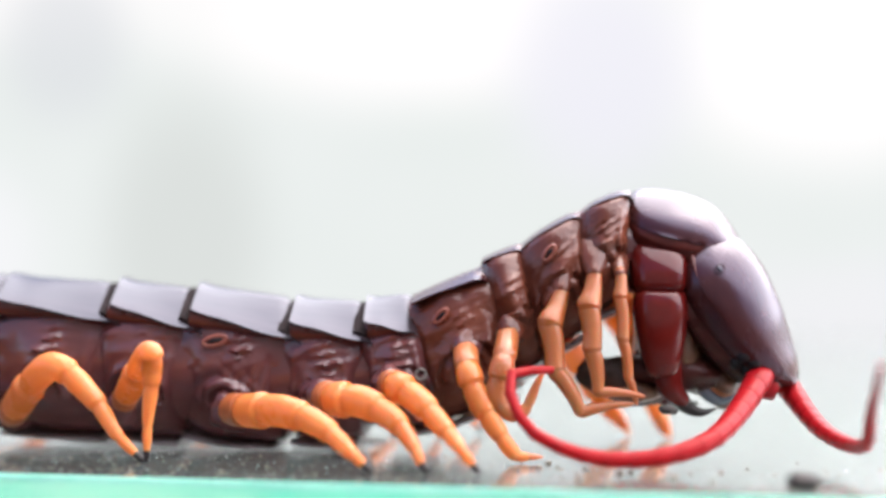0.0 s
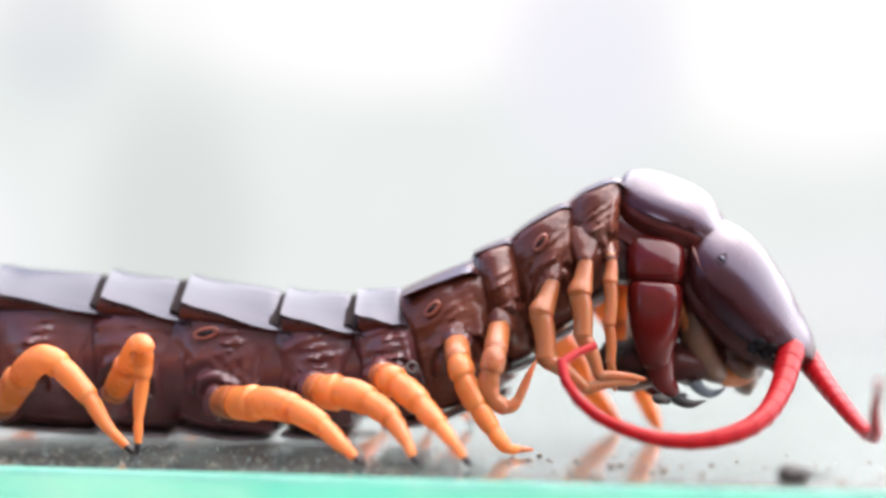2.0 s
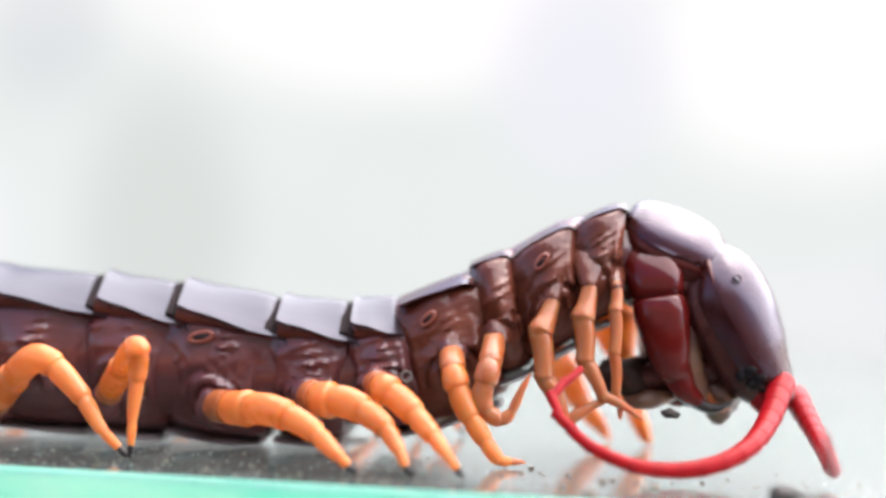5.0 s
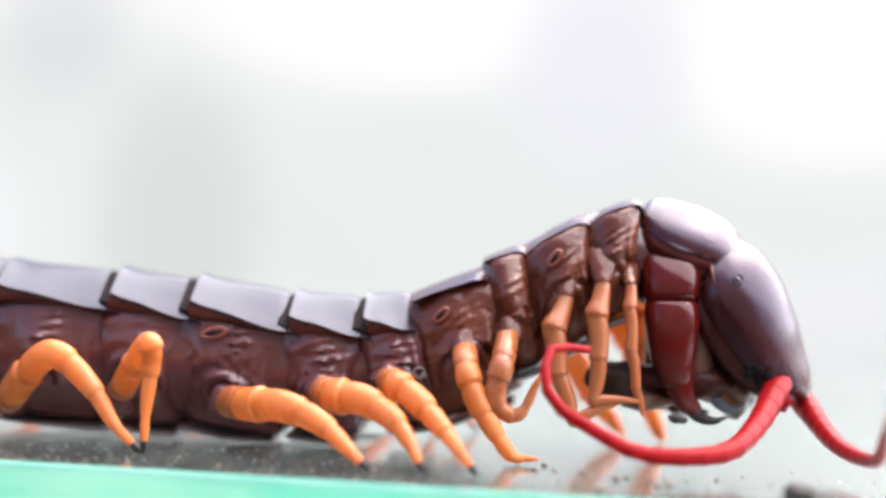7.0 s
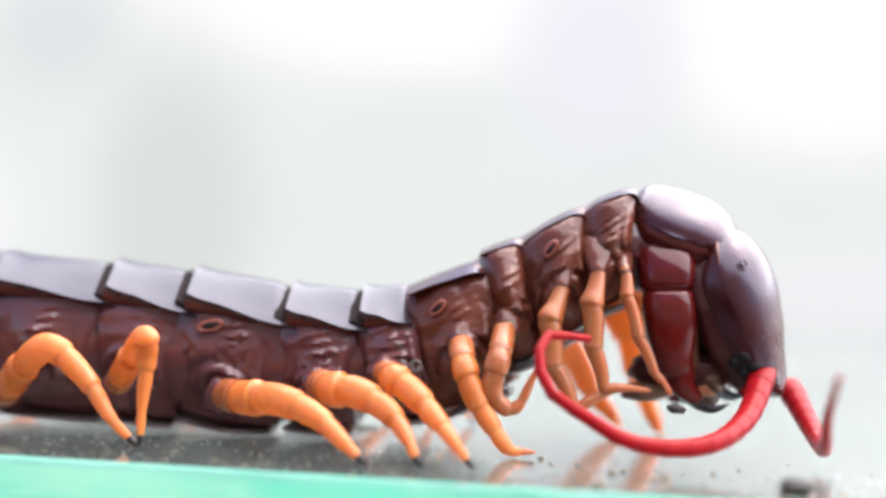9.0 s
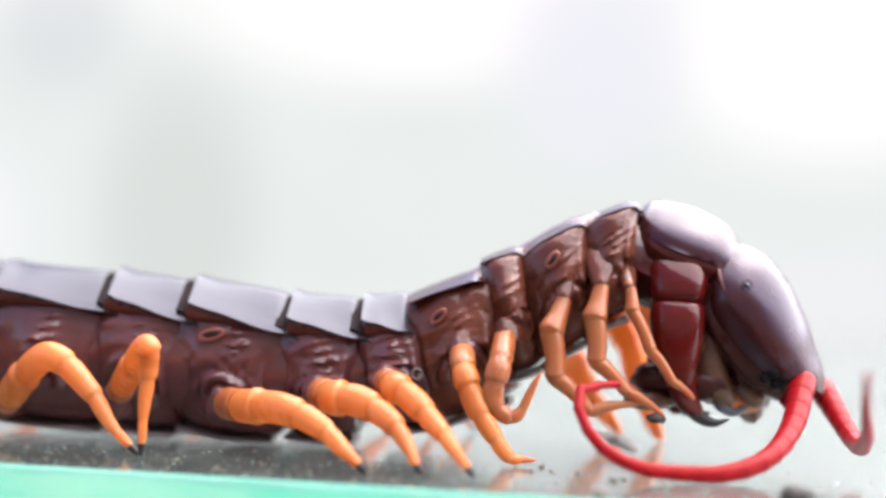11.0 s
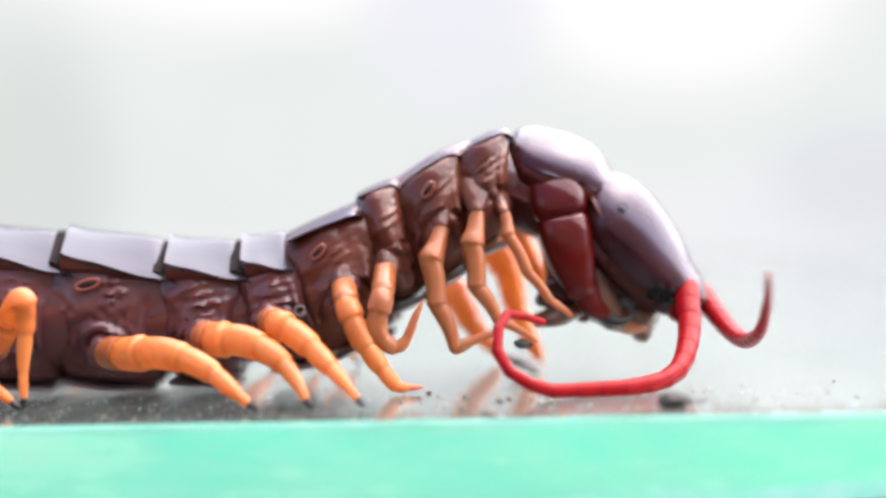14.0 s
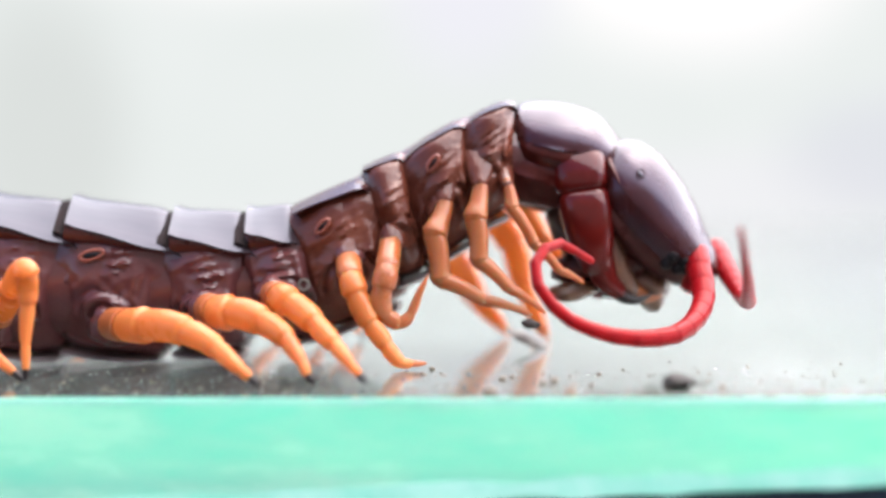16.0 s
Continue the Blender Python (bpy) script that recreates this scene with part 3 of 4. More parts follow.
# ---- head, first shield, venom claws, antennae: the parts that move ----
def ease(stops, u):
    """A smooth value at u through (u, value) stops."""
    if u <= stops[0][0]:
        return stops[0][1]
    for i in range(len(stops) - 1):
        (a, va), (b, vb) = stops[i], stops[i + 1]
        if u <= b:
            k = (u - a) / (b - a)
            ma = (vb - stops[i - 1][1]) / (b - stops[i - 1][0]) * (b - a) if i else vb - va
            mb = (stops[i + 2][1] - va) / (stops[i + 2][0] - a) * (b - a) if i + 2 < len(stops) else vb - va
            return (2 * k ** 3 - 3 * k * k + 1) * va + (k ** 3 - 2 * k * k + k) * ma + (3 * k * k - 2 * k ** 3) * vb + (k ** 3 - k * k) * mb
    return stops[-1][1]


def shell(x0, x1, width, height, base, skirt, grow=0.0, n=48, cols=40):
    """A domed shield over an egg-shaped outline that turns smoothly down into steep sides. Stops give half width, height, base and the depth of the sides."""
    rings = []
    for i in range(n + 1):
        u = 0.5 - 0.5 * math.cos(math.pi * i / n)
        x = x0 + (x1 - x0) * u
        w, h, b, d = ease(width, x) + grow, ease(height, x) + grow * 0.4, ease(base, x) - grow * 0.3, ease(skirt, x)
        fine = min(1.0, w / 1.5)
        ring = []
        for j in range(cols + 1):
            c = -1 + 2 * j / cols
            s = 1 - c * c
            wave = 0.04 * fine * noise.noise(Vector((x * 0.55, c * 2.4, 3.0))) * s
            ring.append((x, w * c, b + h * (1 - abs(c) ** 2.1) + wave + 0.3 * fine * (0.6 - max(0.0, (abs(c) - 0.72) / 0.28) ** 2.2 * 1.6)))
        for side in (1, -1):
            stops = [(0.08, 1.004), (0.2, 1.004), (0.4, 1.0), (0.6, 0.985), (0.8, 0.955), (1.0, 0.90)]
            for k, f in (stops if side > 0 else stops[::-1]):
                fold = 0.05 * noise.noise(Vector((x * 0.5, side * 2.0, k * 2.5)))
                ring.append((x, side * (w * f + fold * fine), b - (0.3 + d * k) * fine))
        rings.append(ring)
    return loft(rings)


HEAD_W = [(-7.3, 0.25), (-7.12, 1.5), (-6.6, 2.8), (-5.7, 3.85), (-4.4, 4.5), (-2.4, 4.6), (0.3, 4.15), (2.4, 3.45), (3.8, 2.65), (4.7, 1.75), (5.2, 0.9), (5.35, 0.2)]
HEAD_H = [(-7.3, 0.1), (-6.9, 0.7), (-6.1, 1.35), (-4.6, 2.1), (-2.4, 2.2), (0.3, 1.65), (2.4, 1.0), (4.0, 0.6), (5.35, 0.05)]
HEAD_B = [(-7.3, 0.5), (-6.1, 0.42), (-4.6, 0.2), (-2.0, 0.1), (2.0, 0.0), (5.35, -0.25)]
HEAD_D = [(-7.3, 0.2), (-6.4, 0.7), (-5.0, 1.5), (-2.0, 1.9), (1.5, 1.6), (3.5, 0.9), (5.35, 0.15)]
head = part("head", shell(-7.3, 5.35, HEAD_W, HEAD_H, HEAD_B, HEAD_D), SHIELD, centipede, "smooth bluish dark head shield")
rings = []
for i in range(37):
    u = i / 36
    x = -6.9 + 11.9 * u
    r = math.sin(math.pi * (0.2 + 0.6 * u)) ** 0.3
    half = ease(HEAD_W, x) * 0.95
    deep = ease([(-6.9, 2.6), (-5.0, 3.5), (-2.0, 3.7), (1.5, 3.3), (3.4, 2.6), (5.0, 1.5)], x)
    ring = []
    for k in range(56):
        a = 2 * math.pi * k / 56
        c, s = math.cos(a), math.sin(a)
        top = ease(HEAD_B, x) - 0.42
        z = top - deep * 0.5 + deep * 0.5 * s
        # the cheek bulges under the margin, with a shallow furrow below the eyes
        fold = 0.16 * noise.noise(Vector((x * 0.45, c * 1.6, z * 0.6))) - 0.2 * math.exp(-((z + 2.9 + 0.16 * x) / 0.4) ** 2) * abs(c)
        ring.append((x, half * r * math.copysign(abs(c) ** (0.32 if s > 0 else 0.6), c) * (1 - 0.16 * max(0.0, -z - 2.6) / 2.4) + math.copysign(fold, c) * r, z))
    rings.append(ring)
part("head_capsule", loft(rings), UNDER, head, "dark reddish brown side of the head")


def on_plate(x, k):
    """A point of the head shield at x, k from -1 (near margin) to 1, just above its skin."""
    return Vector((x, ease(HEAD_W, x) * k, ease(HEAD_B, x) + ease(HEAD_H, x) * (1 - abs(k) ** 2.1) + 0.3 * (0.6 - max(0.0, (abs(k) - 0.72) / 0.28) ** 2.2 * 1.6)))


for sign in (-1, 1):
    ring = [on_plate(-4.7 + 0.32 * math.cos(q), sign * (0.76 + 0.075 * math.sin(q))) for q in (math.pi * k / 8 for k in range(17))]
    pit = part("pit", tube(ring, [0.075] * 17, 8, ends=False), SHIELD, head, "small ring-shaped pit in the head shield")
    part("pit_floor", lump(on_plate(-4.7, sign * 0.76) - Vector((0, 0, 0.03)), (0.28, 0.26, 0.12), 5, 0.1), TERGITE, pit)
    for ox, oz, r in ((2.1, -0.75, 0.52), (1.3, -1.0, 0.52), (2.3, -1.5, 0.48), (1.45, -1.75, 0.46)):
        part("ocellus", lump((ox, sign * (ease(HEAD_W, ox) - 0.2), oz), (r, r * 0.75, r), 2, 0.05), EYE, head, "black bead of an eye")
    part("antenna_socket", lump((4.0, sign * 1.9, -1.55), (1.15, 1.1, 1.0), 4, 0.15), RED, head, "red antenna socket")
    maxilla = part("maxilla", tube([(-3.2, sign * 3.0, -3.2), (-1.4, sign * 3.3, -4.6), (0.6, sign * 3.0, -5.3), (1.5, sign * 2.7, -5.3)],
                                   [0.85, 1.15, 1.1, 0.8], 18), PALP, head, "tan leg-like mouthpart")
    part("maxilla_tip", tube([(1.1, sign * 2.8, -5.2), (2.0, sign * 2.5, -5.2), (3.0, sign * 1.9, -4.6), (3.4, sign * 1.6, -4.0)], [0.74, 0.72, 0.5, 0.15], 18), HIP, maxilla, "reddish tip of the mouthpart")
    part("rear_margin", tube([(x, sign * (ease(HEAD_W, x) + 0.02), ease(HEAD_B, x) - 0.42 * min(1.0, ease(HEAD_W, x) / 1.5)) for x in (-7.27, -7.12, -6.85, -6.5, -6.0, -5.6, -5.2)], [0.16, 0.17, 0.18, 0.18, 0.16, 0.12, 0.04], 12), RIM, head, "dark red rear edge of the head shield")
    part("palp", tube([(-5.0, sign * 3.6, -2.9), (-3.3, sign * 3.8, -3.9), (-1.2, sign * 3.5, -4.8), (0.4, sign * 2.9, -5.1)], [0.25, 0.38, 0.38, 0.22], 14), AMBER, head, "amber feeler beside the mouth")
part("labrum", lump((1.9, -0.3, -4.5), (2.3, 2.7, 1.7), 8, 0.4, rings=16, sides=22), PALP, head, "pale brown lip")
part("mandible", lump((-0.6, -0.4, -5.1), (2.9, 2.8, 1.9), 9, 0.4, rings=16, sides=22), UNDER, head)

SHIELD_W = [(-4.5, 0.3), (-4.3, 1.8), (-3.8, 3.0), (-2.9, 3.95), (-1.2, 4.5), (1.0, 4.3), (2.6, 3.6), (3.8, 2.5), (4.4, 1.5), (4.6, 0.3)]
SHIELD_H = [(-4.5, 0.05), (-3.9, 0.75), (-2.6, 1.2), (-0.4, 1.45), (1.8, 1.25), (3.4, 0.7), (4.6, 0.05)]
SHIELD_B = [(-4.5, 1.25), (-2.5, 1.1), (1.5, 1.0), (3.0, 0.6), (4.6, -0.1)]
SHIELD_D = [(-4.5, 0.1), (-3.0, 0.16), (0.0, 0.18), (3.0, 0.16), (4.6, 0.1)]
shield = part("first_shield", shell(-4.5, 4.6, [(x, w * 0.84) for x, w in SHIELD_W], [(x, h * 0.74) for x, h in SHIELD_H], [(x, ease(SHIELD_B, x) + 0.27 * h - 0.06) for x, h in SHIELD_H], SHIELD_D), SHIELD, centipede, "smooth bluish dark shield behind the head")
part("rim", shell(-4.65, 4.2, [(x, w * 0.89) for x, w in SHIELD_W], [(x, z * 0.7) for x, z in SHIELD_H], [(x, z - 0.2) for x, z in SHIELD_B], [(x, z * 9.0) for x, z in SHIELD_D], 0.04), RIM, shield, "dark red rim round the shield")
rings = []
for i in range(25):
    u = i / 24
    x = -5.1 + 8.9 * u
    r = math.sin(math.pi * (0.10 + 0.80 * u)) ** 0.3
    ring = []
    for k in range(48):
        a = 2 * math.pi * k / 48
        c, s = math.cos(a), math.sin(a)
        z = -1.5 + (2.3 if s > 0 else 3.7) * r * s
        fold = 0.22 * math.exp(-((z + 0.75 + 0.1 * x) / 0.35) ** 2) - 0.3 * math.exp(-((z + 1.5 + 0.1 * x) / 0.3) ** 2) + 0.14 * noise.noise(Vector((x * 0.7, c * 2, z * 0.8)))
        ring.append((x, 4.25 * r * math.copysign(abs(c) ** 0.8, c) + math.copysign(fold, c) * abs(c), z))
    rings.append(ring)
part("collar", loft(rings), RIM, shield, "dark red side of the first shield")


def block(stops, square=0.72, wob=0.03, seed=0, n=26):
    """A boxy rounded piece along local x; stops: x, middle y, middle z, half depth, half width."""
    rings = []
    for i, (x, cy, cz, wy, wz) in enumerate(stops):
        ring = []
        for k in range(n):
            a = 2 * math.pi * k / n
            c, s = math.cos(a), math.sin(a)
            f = 1 + wob * noise.noise(Vector((x * 0.7, c + seed, s)))
            ring.append((x + 0.12 * c * f, cy + wy * math.copysign(abs(c) ** square, c) * f, cz + wz * math.copysign(abs(s) ** square, s) * f))
        rings.append(ring)
    return loft(rings)


# local x runs down along the claw, z towards the head
claw_base = part("venom_claw", block([(-2.5, 0.2, 0.1, 1.2, 1.5), (-2.42, 0.1, 0.1, 1.55, 1.78), (-2.1, 0.02, 0.12, 1.72, 1.9), (-1.0, -0.05, 0.12, 1.8, 1.95), (0.6, -0.05, 0.15, 1.72, 1.8),
                                      (2.0, 0.0, 0.2, 1.55, 1.5), (3.2, 0.1, 0.3, 1.3, 1.1), (3.7, 0.15, 0.35, 0.9, 0.8)], 0.8), VENOM, centipede, "glossy dark red venom claw")
part("trochanter", block([(-6.4, 1.9, -0.1, 1.0, 1.5), (-6.0, 1.5, -0.05, 1.4, 1.9), (-5.0, 0.85, 0.05, 1.75, 2.1), (-3.9, 0.45, 0.1, 1.85, 2.1), (-3.0, 0.25, 0.1, 1.8, 2.0), (-2.55, 0.25, 0.1, 1.7, 1.88), (-2.35, 0.3, 0.1, 1.45, 1.65)], 0.8, seed=5), VENOM, claw_base)
part("fang", tube([(2.6, 0.2, 0.5), (4.2, 0.3, 0.9), (5.2, 0.5, 1.7)], [1.25, 0.95, 0.6], 14), VENOM, claw_base, "curved dark red fang")
part("fang_tip", tube([(4.9, 0.45, 1.3), (5.7, 0.6, 2.1), (6.0, 0.7, 3.1), (5.7, 0.8, 4.1)], [0.62, 0.46, 0.30, 0.06], 14), BLACK, claw_base, "black tip of the fang")
part("far_claw", tube([(-2.0, 5.6, 0.2), (1.2, 5.8, 0.2), (3.6, 5.4, -0.4), (5.2, 4.4, 0.8)], [1.6, 1.7, 1.3, 0.8], 16), VENOM, claw_base, "second venom claw on the far side")
part("far_fang", tube([(4.9, 4.4, 0.8), (5.6, 3.9, 2.0), (5.6, 3.4, 3.0)], [0.8, 0.5, 0.1], 12), BLACK, claw_base)
part("coxosternite", lump((3.2, 3.0, -0.6), (1.3, 2.3, 2.3), 7, 0.2), UNDER, claw_base, "dark brown plate under the mouth")
part("mouth_floor", lump((3.2, 2.8, 2.0), (1.6, 2.2, 2.6), 15, 0.3), UNDER, claw_base, "dark brown lumps under the mouth")
part("feeler_pad", lump((4.7, 1.6, -1.6), (0.7, 1.2, 1.9), 12, 0.35), PALP, claw_base)
part("grey_fang_tip", tube([(4.0, 2.2, 3.0), (4.9, 2.2, 3.7), (5.3, 2.2, 4.5), (5.1, 2.1, 5.2), (4.7, 2.1, 5.6)], [0.5, 0.46, 0.34, 0.2, 0.05], 14), GREY_CLAW, claw_base, "translucent grey claw tip")


def article(length, r0, r1):
    """One bead of an antenna: a short cone with a swollen far end. Local x runs outwards."""
    rings = []
    for u, k in ((-0.57, 0.90), (-0.53, 0.95), (-0.40, 0.97), (-0.1, 0.985), (0.2, 1.0), (0.36, 1.015), (0.48, 1.01), (0.53, 0.98), (0.57, 0.91)):
        r = (r0 + (r1 - r0) * (u + 0.5)) * k
        rings.append([(u * length, r * math.cos(a), r * math.sin(a)) for a in (2 * math.pi * j / 14 for j in range(14))])
    return loft(rings)


def antenna(count, length, r0, r1, label):
    beads = []
    for i in range(count):
        a, b = i / count, (i + 1) / count
        ob = part("antenna" if i == 0 else "antennal_article", article(length / count * 1.12, r0 + (r1 - r0) * a ** 0.7, r0 + (r1 - r0) * b ** 0.7),
                  RED, centipede if i == 0 else beads[0], label if i == 0 else "")
        beads.append(ob)
    return beads


NEAR = antenna(19, 28.5, 1.0, 0.26, "curled red beaded antenna")
FAR = antenna(19, 29.0, 0.98, 0.16, "red beaded antenna reaching forwards")


def limb(lengths, radii, label):
    """A leg of loose joints, each along its own local x."""
    obs = []
    for j, (n, r0, r1) in enumerate(zip(lengths, radii, radii[1:])):
        tip = j == len(lengths) - 1
        bm = tube([(-n / 2, 0, 0), (-n * 0.43, 0, 0), (-n * 0.25, 0, 0.03 * n), (n * 0.1, 0, 0.035 * n), (n * 0.34, 0, 0.01 * n), (n * 0.45, 0, 0), (n / 2, 0, 0)],
                  [r0 * 0.90, r0 * 0.96, r0 * 0.94, (r0 + r1) * 0.485, r1 * (1.07 if not tip else 1.6), r1 * (1.12 if not tip else 1.1), r1 * (1.0 if not tip else 0.6)], 18, 0.95, steps=3)
        obs.append(part("leg" if j == 0 else ("femur", "tibia", "tarsus")[min(j - 1, 2)], bm, AMBER, centipede if j == 0 else obs[0], label if j == 0 else ""))
    n, r = lengths[0], radii[1]
    part("coxa", tube([(-n * 1.1, 1.7, 0), (-n * 0.75, 0.7, 0), (-n * 0.36, 0.0, 0.02)], [r * 2.0, r * 1.45, radii[0] * 1.06], 16), NECK, obs[0], "brown cone at the base of the leg")
    return obs


LIMB_THIRD = limb((3.2, 3.2, 3.4, 3.6), (0.62, 0.82, 0.66, 0.44, 0.15), "jointed amber leg held forwards")
LIMB_SECOND = limb((3.0, 3.0, 2.9, 3.2), (0.58, 0.78, 0.62, 0.40, 0.12), "jointed amber leg held forwards")
LIMB_FIRST = limb((2.0, 3.0, 2.6, 2.0), (0.42, 0.48, 0.42, 0.32, 0.12), "thin amber front leg")
LIMB_FAR = limb((3.0, 3.2, 3.0, 2.6), (1.0, 1.05, 0.9, 0.6, 0.3), "far orange front leg")
for ob in LIMB_FAR:
    ob.data.materials[0] = ORANGE

# ---- crumbs and grit on the glass ----
crumb = part("crumb", lump((20.55, -16.0, 0.45), (0.98, 0.65, 0.52), 11, 0.45, rings=14, sides=18), DIRT)
tagged(crumb, "dark brown crumb lying on the glass", "crumb")
part("stalk", tube([(21.3, -16.0, 0.35), (22.1, -16.1, 0.42), (22.8, -15.9, 0.5)], [0.1, 0.06, 0.04], 8), DIRT, crumb)
rnd = random.Random(5)
grit_places = [(7.0, -4.5, 0.16), (9.2, -7.0, 0.14), (11.0, -9.8, 0.22), (11.8, -9.0, 0.18), (13.2, -12.0, 0.2), (14.0, -11.6, 0.22), (16.0, -13.2, 0.14),
               (8.3, -11.8, 0.16), (9.4, -15.0, 0.34), (17.5, -9.0, 0.12), (6.2, -6.5, 0.14), (4.8, -8.2, 0.12), (18.0, -16.8, 0.14), (23.5, -15.5, 0.16),
               (25.5, -18.5, 0.14), (28.0, -19.4, 0.13), (-14.0, -8.5, 0.12), (-17.0, -9.0, 0.1), (-8.0, -9.6, 0.11), (-11.5, -6.0, 0.1)]
for x, y, r in grit_places:
    ob = part("grit", lump((0, 0, 0), (r * 1.3, r, r * 0.7), rnd.randrange(99), 0.8, rings=6, sides=8), GRIT)
    ob.location = Vector((x, y, r * 0.55)) * MM
    tagged(ob, "tiny brown grain of grit on the glass", "grit", "grit on the glass")
bm = bmesh.new()
for i in range(760):
    near_edge = i >= 420
    x = rnd.uniform(-34, 36) if not near_edge else 36 - abs(rnd.gauss(0, 1)) * 22
    y = front(x, -rnd.uniform(0.2, 1.0) - abs(rnd.gauss(0, 1)) * (1.3 if near_edge else 6))
    r = rnd.uniform(0.025, 0.09)
    lump((x, y, r * 0.5), (r * 1.4, r, r * 0.7), i, 0.6, bm, rings=4, sides=6)
dust = tagged(part("dust", bm, GRIT), "fine brown dust along the edge of the glass", "dust", kind="stuff")

bm = bmesh.new()
for i in range(260):
    x = rnd.uniform(-34, 34)
    y = front(x, -rnd.uniform(0.5, 13))
    r = rnd.uniform(0.02, 0.06)
    lump((x, y, r * 0.4), (r * rnd.uniform(1.0, 2.2), r, r * 0.5), i, 0.5, bm, rings=4, sides=6)
tagged(part("lint", bm, LINT), "pale specks of lint on the glass", "lint", kind="stuff")

flake = part("skin_flake", lump((0, 0, 0), (1.7, 0.75, 0.12), 21, 0.5, rings=12, sides=14), FILM)
tagged(flake, "thin translucent grey flake of shed skin on the glass", "flake")
morsel = part("food_morsel", lump((0, 0, 0), (3.4, 1.6, 1.7), 17, 0.28, rings=22, sides=24), MORSEL)
tagged(morsel, "dark brown glossy morsel of food held under the mouth", "food")
pebble = part("dirt_clump", lump((0, 0, 0), (0.62, 0.42, 0.34), 33, 0.45, rings=12, sides=14), DIRT)
tagged(pebble, "small dark clump of dirt held by the front legs", "dirt clump")

# ---- poses over time, in millimetres and degrees ----
# seconds; head x, z, slope, roll; shield x, z, slope; claw x, z, slope; tips of the third and second leg; near antenna; far antenna
STANCES = []


def stance(*row):
    STANCES.append(row)


stance(0, (22.6, 9.5, 55.2, 24.0), (17.8, 16.2, 4.3), (15.0, 9.0, 90.5), (13.1, 3.8), (13.9, 4.3),
    (22.4, 5.6, 20.0, 3.5, 17.2, 1.9, 14.1, 1.1, 10.9, 0.9, 7.8, 1.5, 5.1, 3.1, 4.3, 6.0, 7.1, 6.3),
    (25.1, 5.0, 25.6, 2.2, 26.1, 1.8, 24.9, 4.5, 23.7, 7.2))
stance(0.5, (23.2, 9.2, 53.0, 24.0), (17.9, 16.1, 6.2), (14.9, 8.5, 90.8), (12.7, 3.7), (13.6, 4.6),
    (23.6, 5.3, 21.6, 2.8, 18.8, 1.3, 15.6, 0.6, 12.3, 0.6, 9.1, 1.1, 6.4, 2.8, 6.0, 5.7, 8.8, 5.3),
    (26.8, 4.8, 26.7, 1.9, 26.3, 2.2, 25.0, 4.9, 23.7, 7.6))
stance(1, (24.3, 10.5, 49.5, 24.0), (18.0, 16.3, 5.4), (15.5, 9.2, 88.7), (12.6, 4.2), (13.9, 4.7),
    (25.6, 7.0, 23.4, 4.4, 20.6, 2.6, 17.3, 1.6, 14.0, 1.7, 10.8, 2.8, 8.3, 4.9, 9.2, 7.8, 12.3, 6.7),
    (28.2, 6.4, 28.6, 3.3, 27.8, 2.9, 25.9, 5.4, 23.8, 7.7))
stance(1.5, (23.7, 8.9, 53.4, 24.0), (18.2, 15.6, 11.7), (15.5, 8.5, 85.3), (13.1, 3.8), (13.6, 4.4),
    (24.6, 5.2, 22.6, 3.0, 20.0, 1.5, 17.1, 0.7, 14.1, 0.5, 11.1, 0.7, 8.4, 1.8, 6.7, 4.1, 8.8, 5.8),
    (26.8, 4.6, 27.3, 1.8, 26.9, 2.0, 25.2, 4.3, 23.9, 6.9))
stance(2, (24.0, 10.3, 45.9, 24.0), (17.8, 16.9, 10.5), (15.2, 9.2, 92.8), (14.1, 4.8), (14.6, 5.0),
    (25.3, 6.9, 23.5, 4.5, 21.0, 2.7, 18.1, 1.8, 15.1, 1.6, 12.1, 2.3, 9.4, 3.8, 8.2, 6.3, 10.5, 7.4),
    (27.5, 6.3, 27.4, 3.8, 27.3, 2.0, 25.7, 4.0, 24.1, 6.0))
stance(2.5, (23.4, 10.9, 54.9, 20.0), (17.3, 16.9, 2.0), (15.5, 8.8, 88.4), (11.6, 4.6), (14.5, 3.6),
    (24.2, 7.4, 22.1, 4.8, 19.5, 2.9, 16.3, 2.2, 13.0, 2.3, 9.9, 3.2, 7.2, 5.1, 7.6, 8.0, 10.6, 7.4),
    (26.8, 6.6, 26.4, 3.7, 25.7, 2.5, 24.4, 5.2, 23.2, 7.9))
stance(3, (23.4, 10.3, 62.2, 8.0), (18.0, 17.1, 8.8), (16.1, 9.3, 82.7), (12.6, 5.2), (15.9, 4.0),
    (24.9, 7.4, 22.9, 5.1, 20.4, 3.4, 17.4, 2.7, 14.3, 2.8, 11.4, 3.8, 8.9, 5.6, 8.6, 8.2, 11.4, 9.0),
    (26.9, 6.0, 26.2, 2.7, 23.6, 1.8, 21.1, 4.0, 20.9, 7.3))
stance(3.5, (23.6, 11.1, 54.8, 24.0), (17.8, 17.1, 9.5), (16.4, 9.3, 80.5), (12.0, 4.7), (15.6, 3.4),
    (23.9, 7.7, 21.2, 5.7, 18.4, 4.0, 15.2, 3.1, 11.9, 3.1, 8.7, 4.0, 5.9, 5.8, 6.0, 8.8, 8.9, 8.5),
    (26.7, 6.5, 27.0, 3.4, 26.6, 2.5, 24.9, 5.2, 23.4, 7.9))
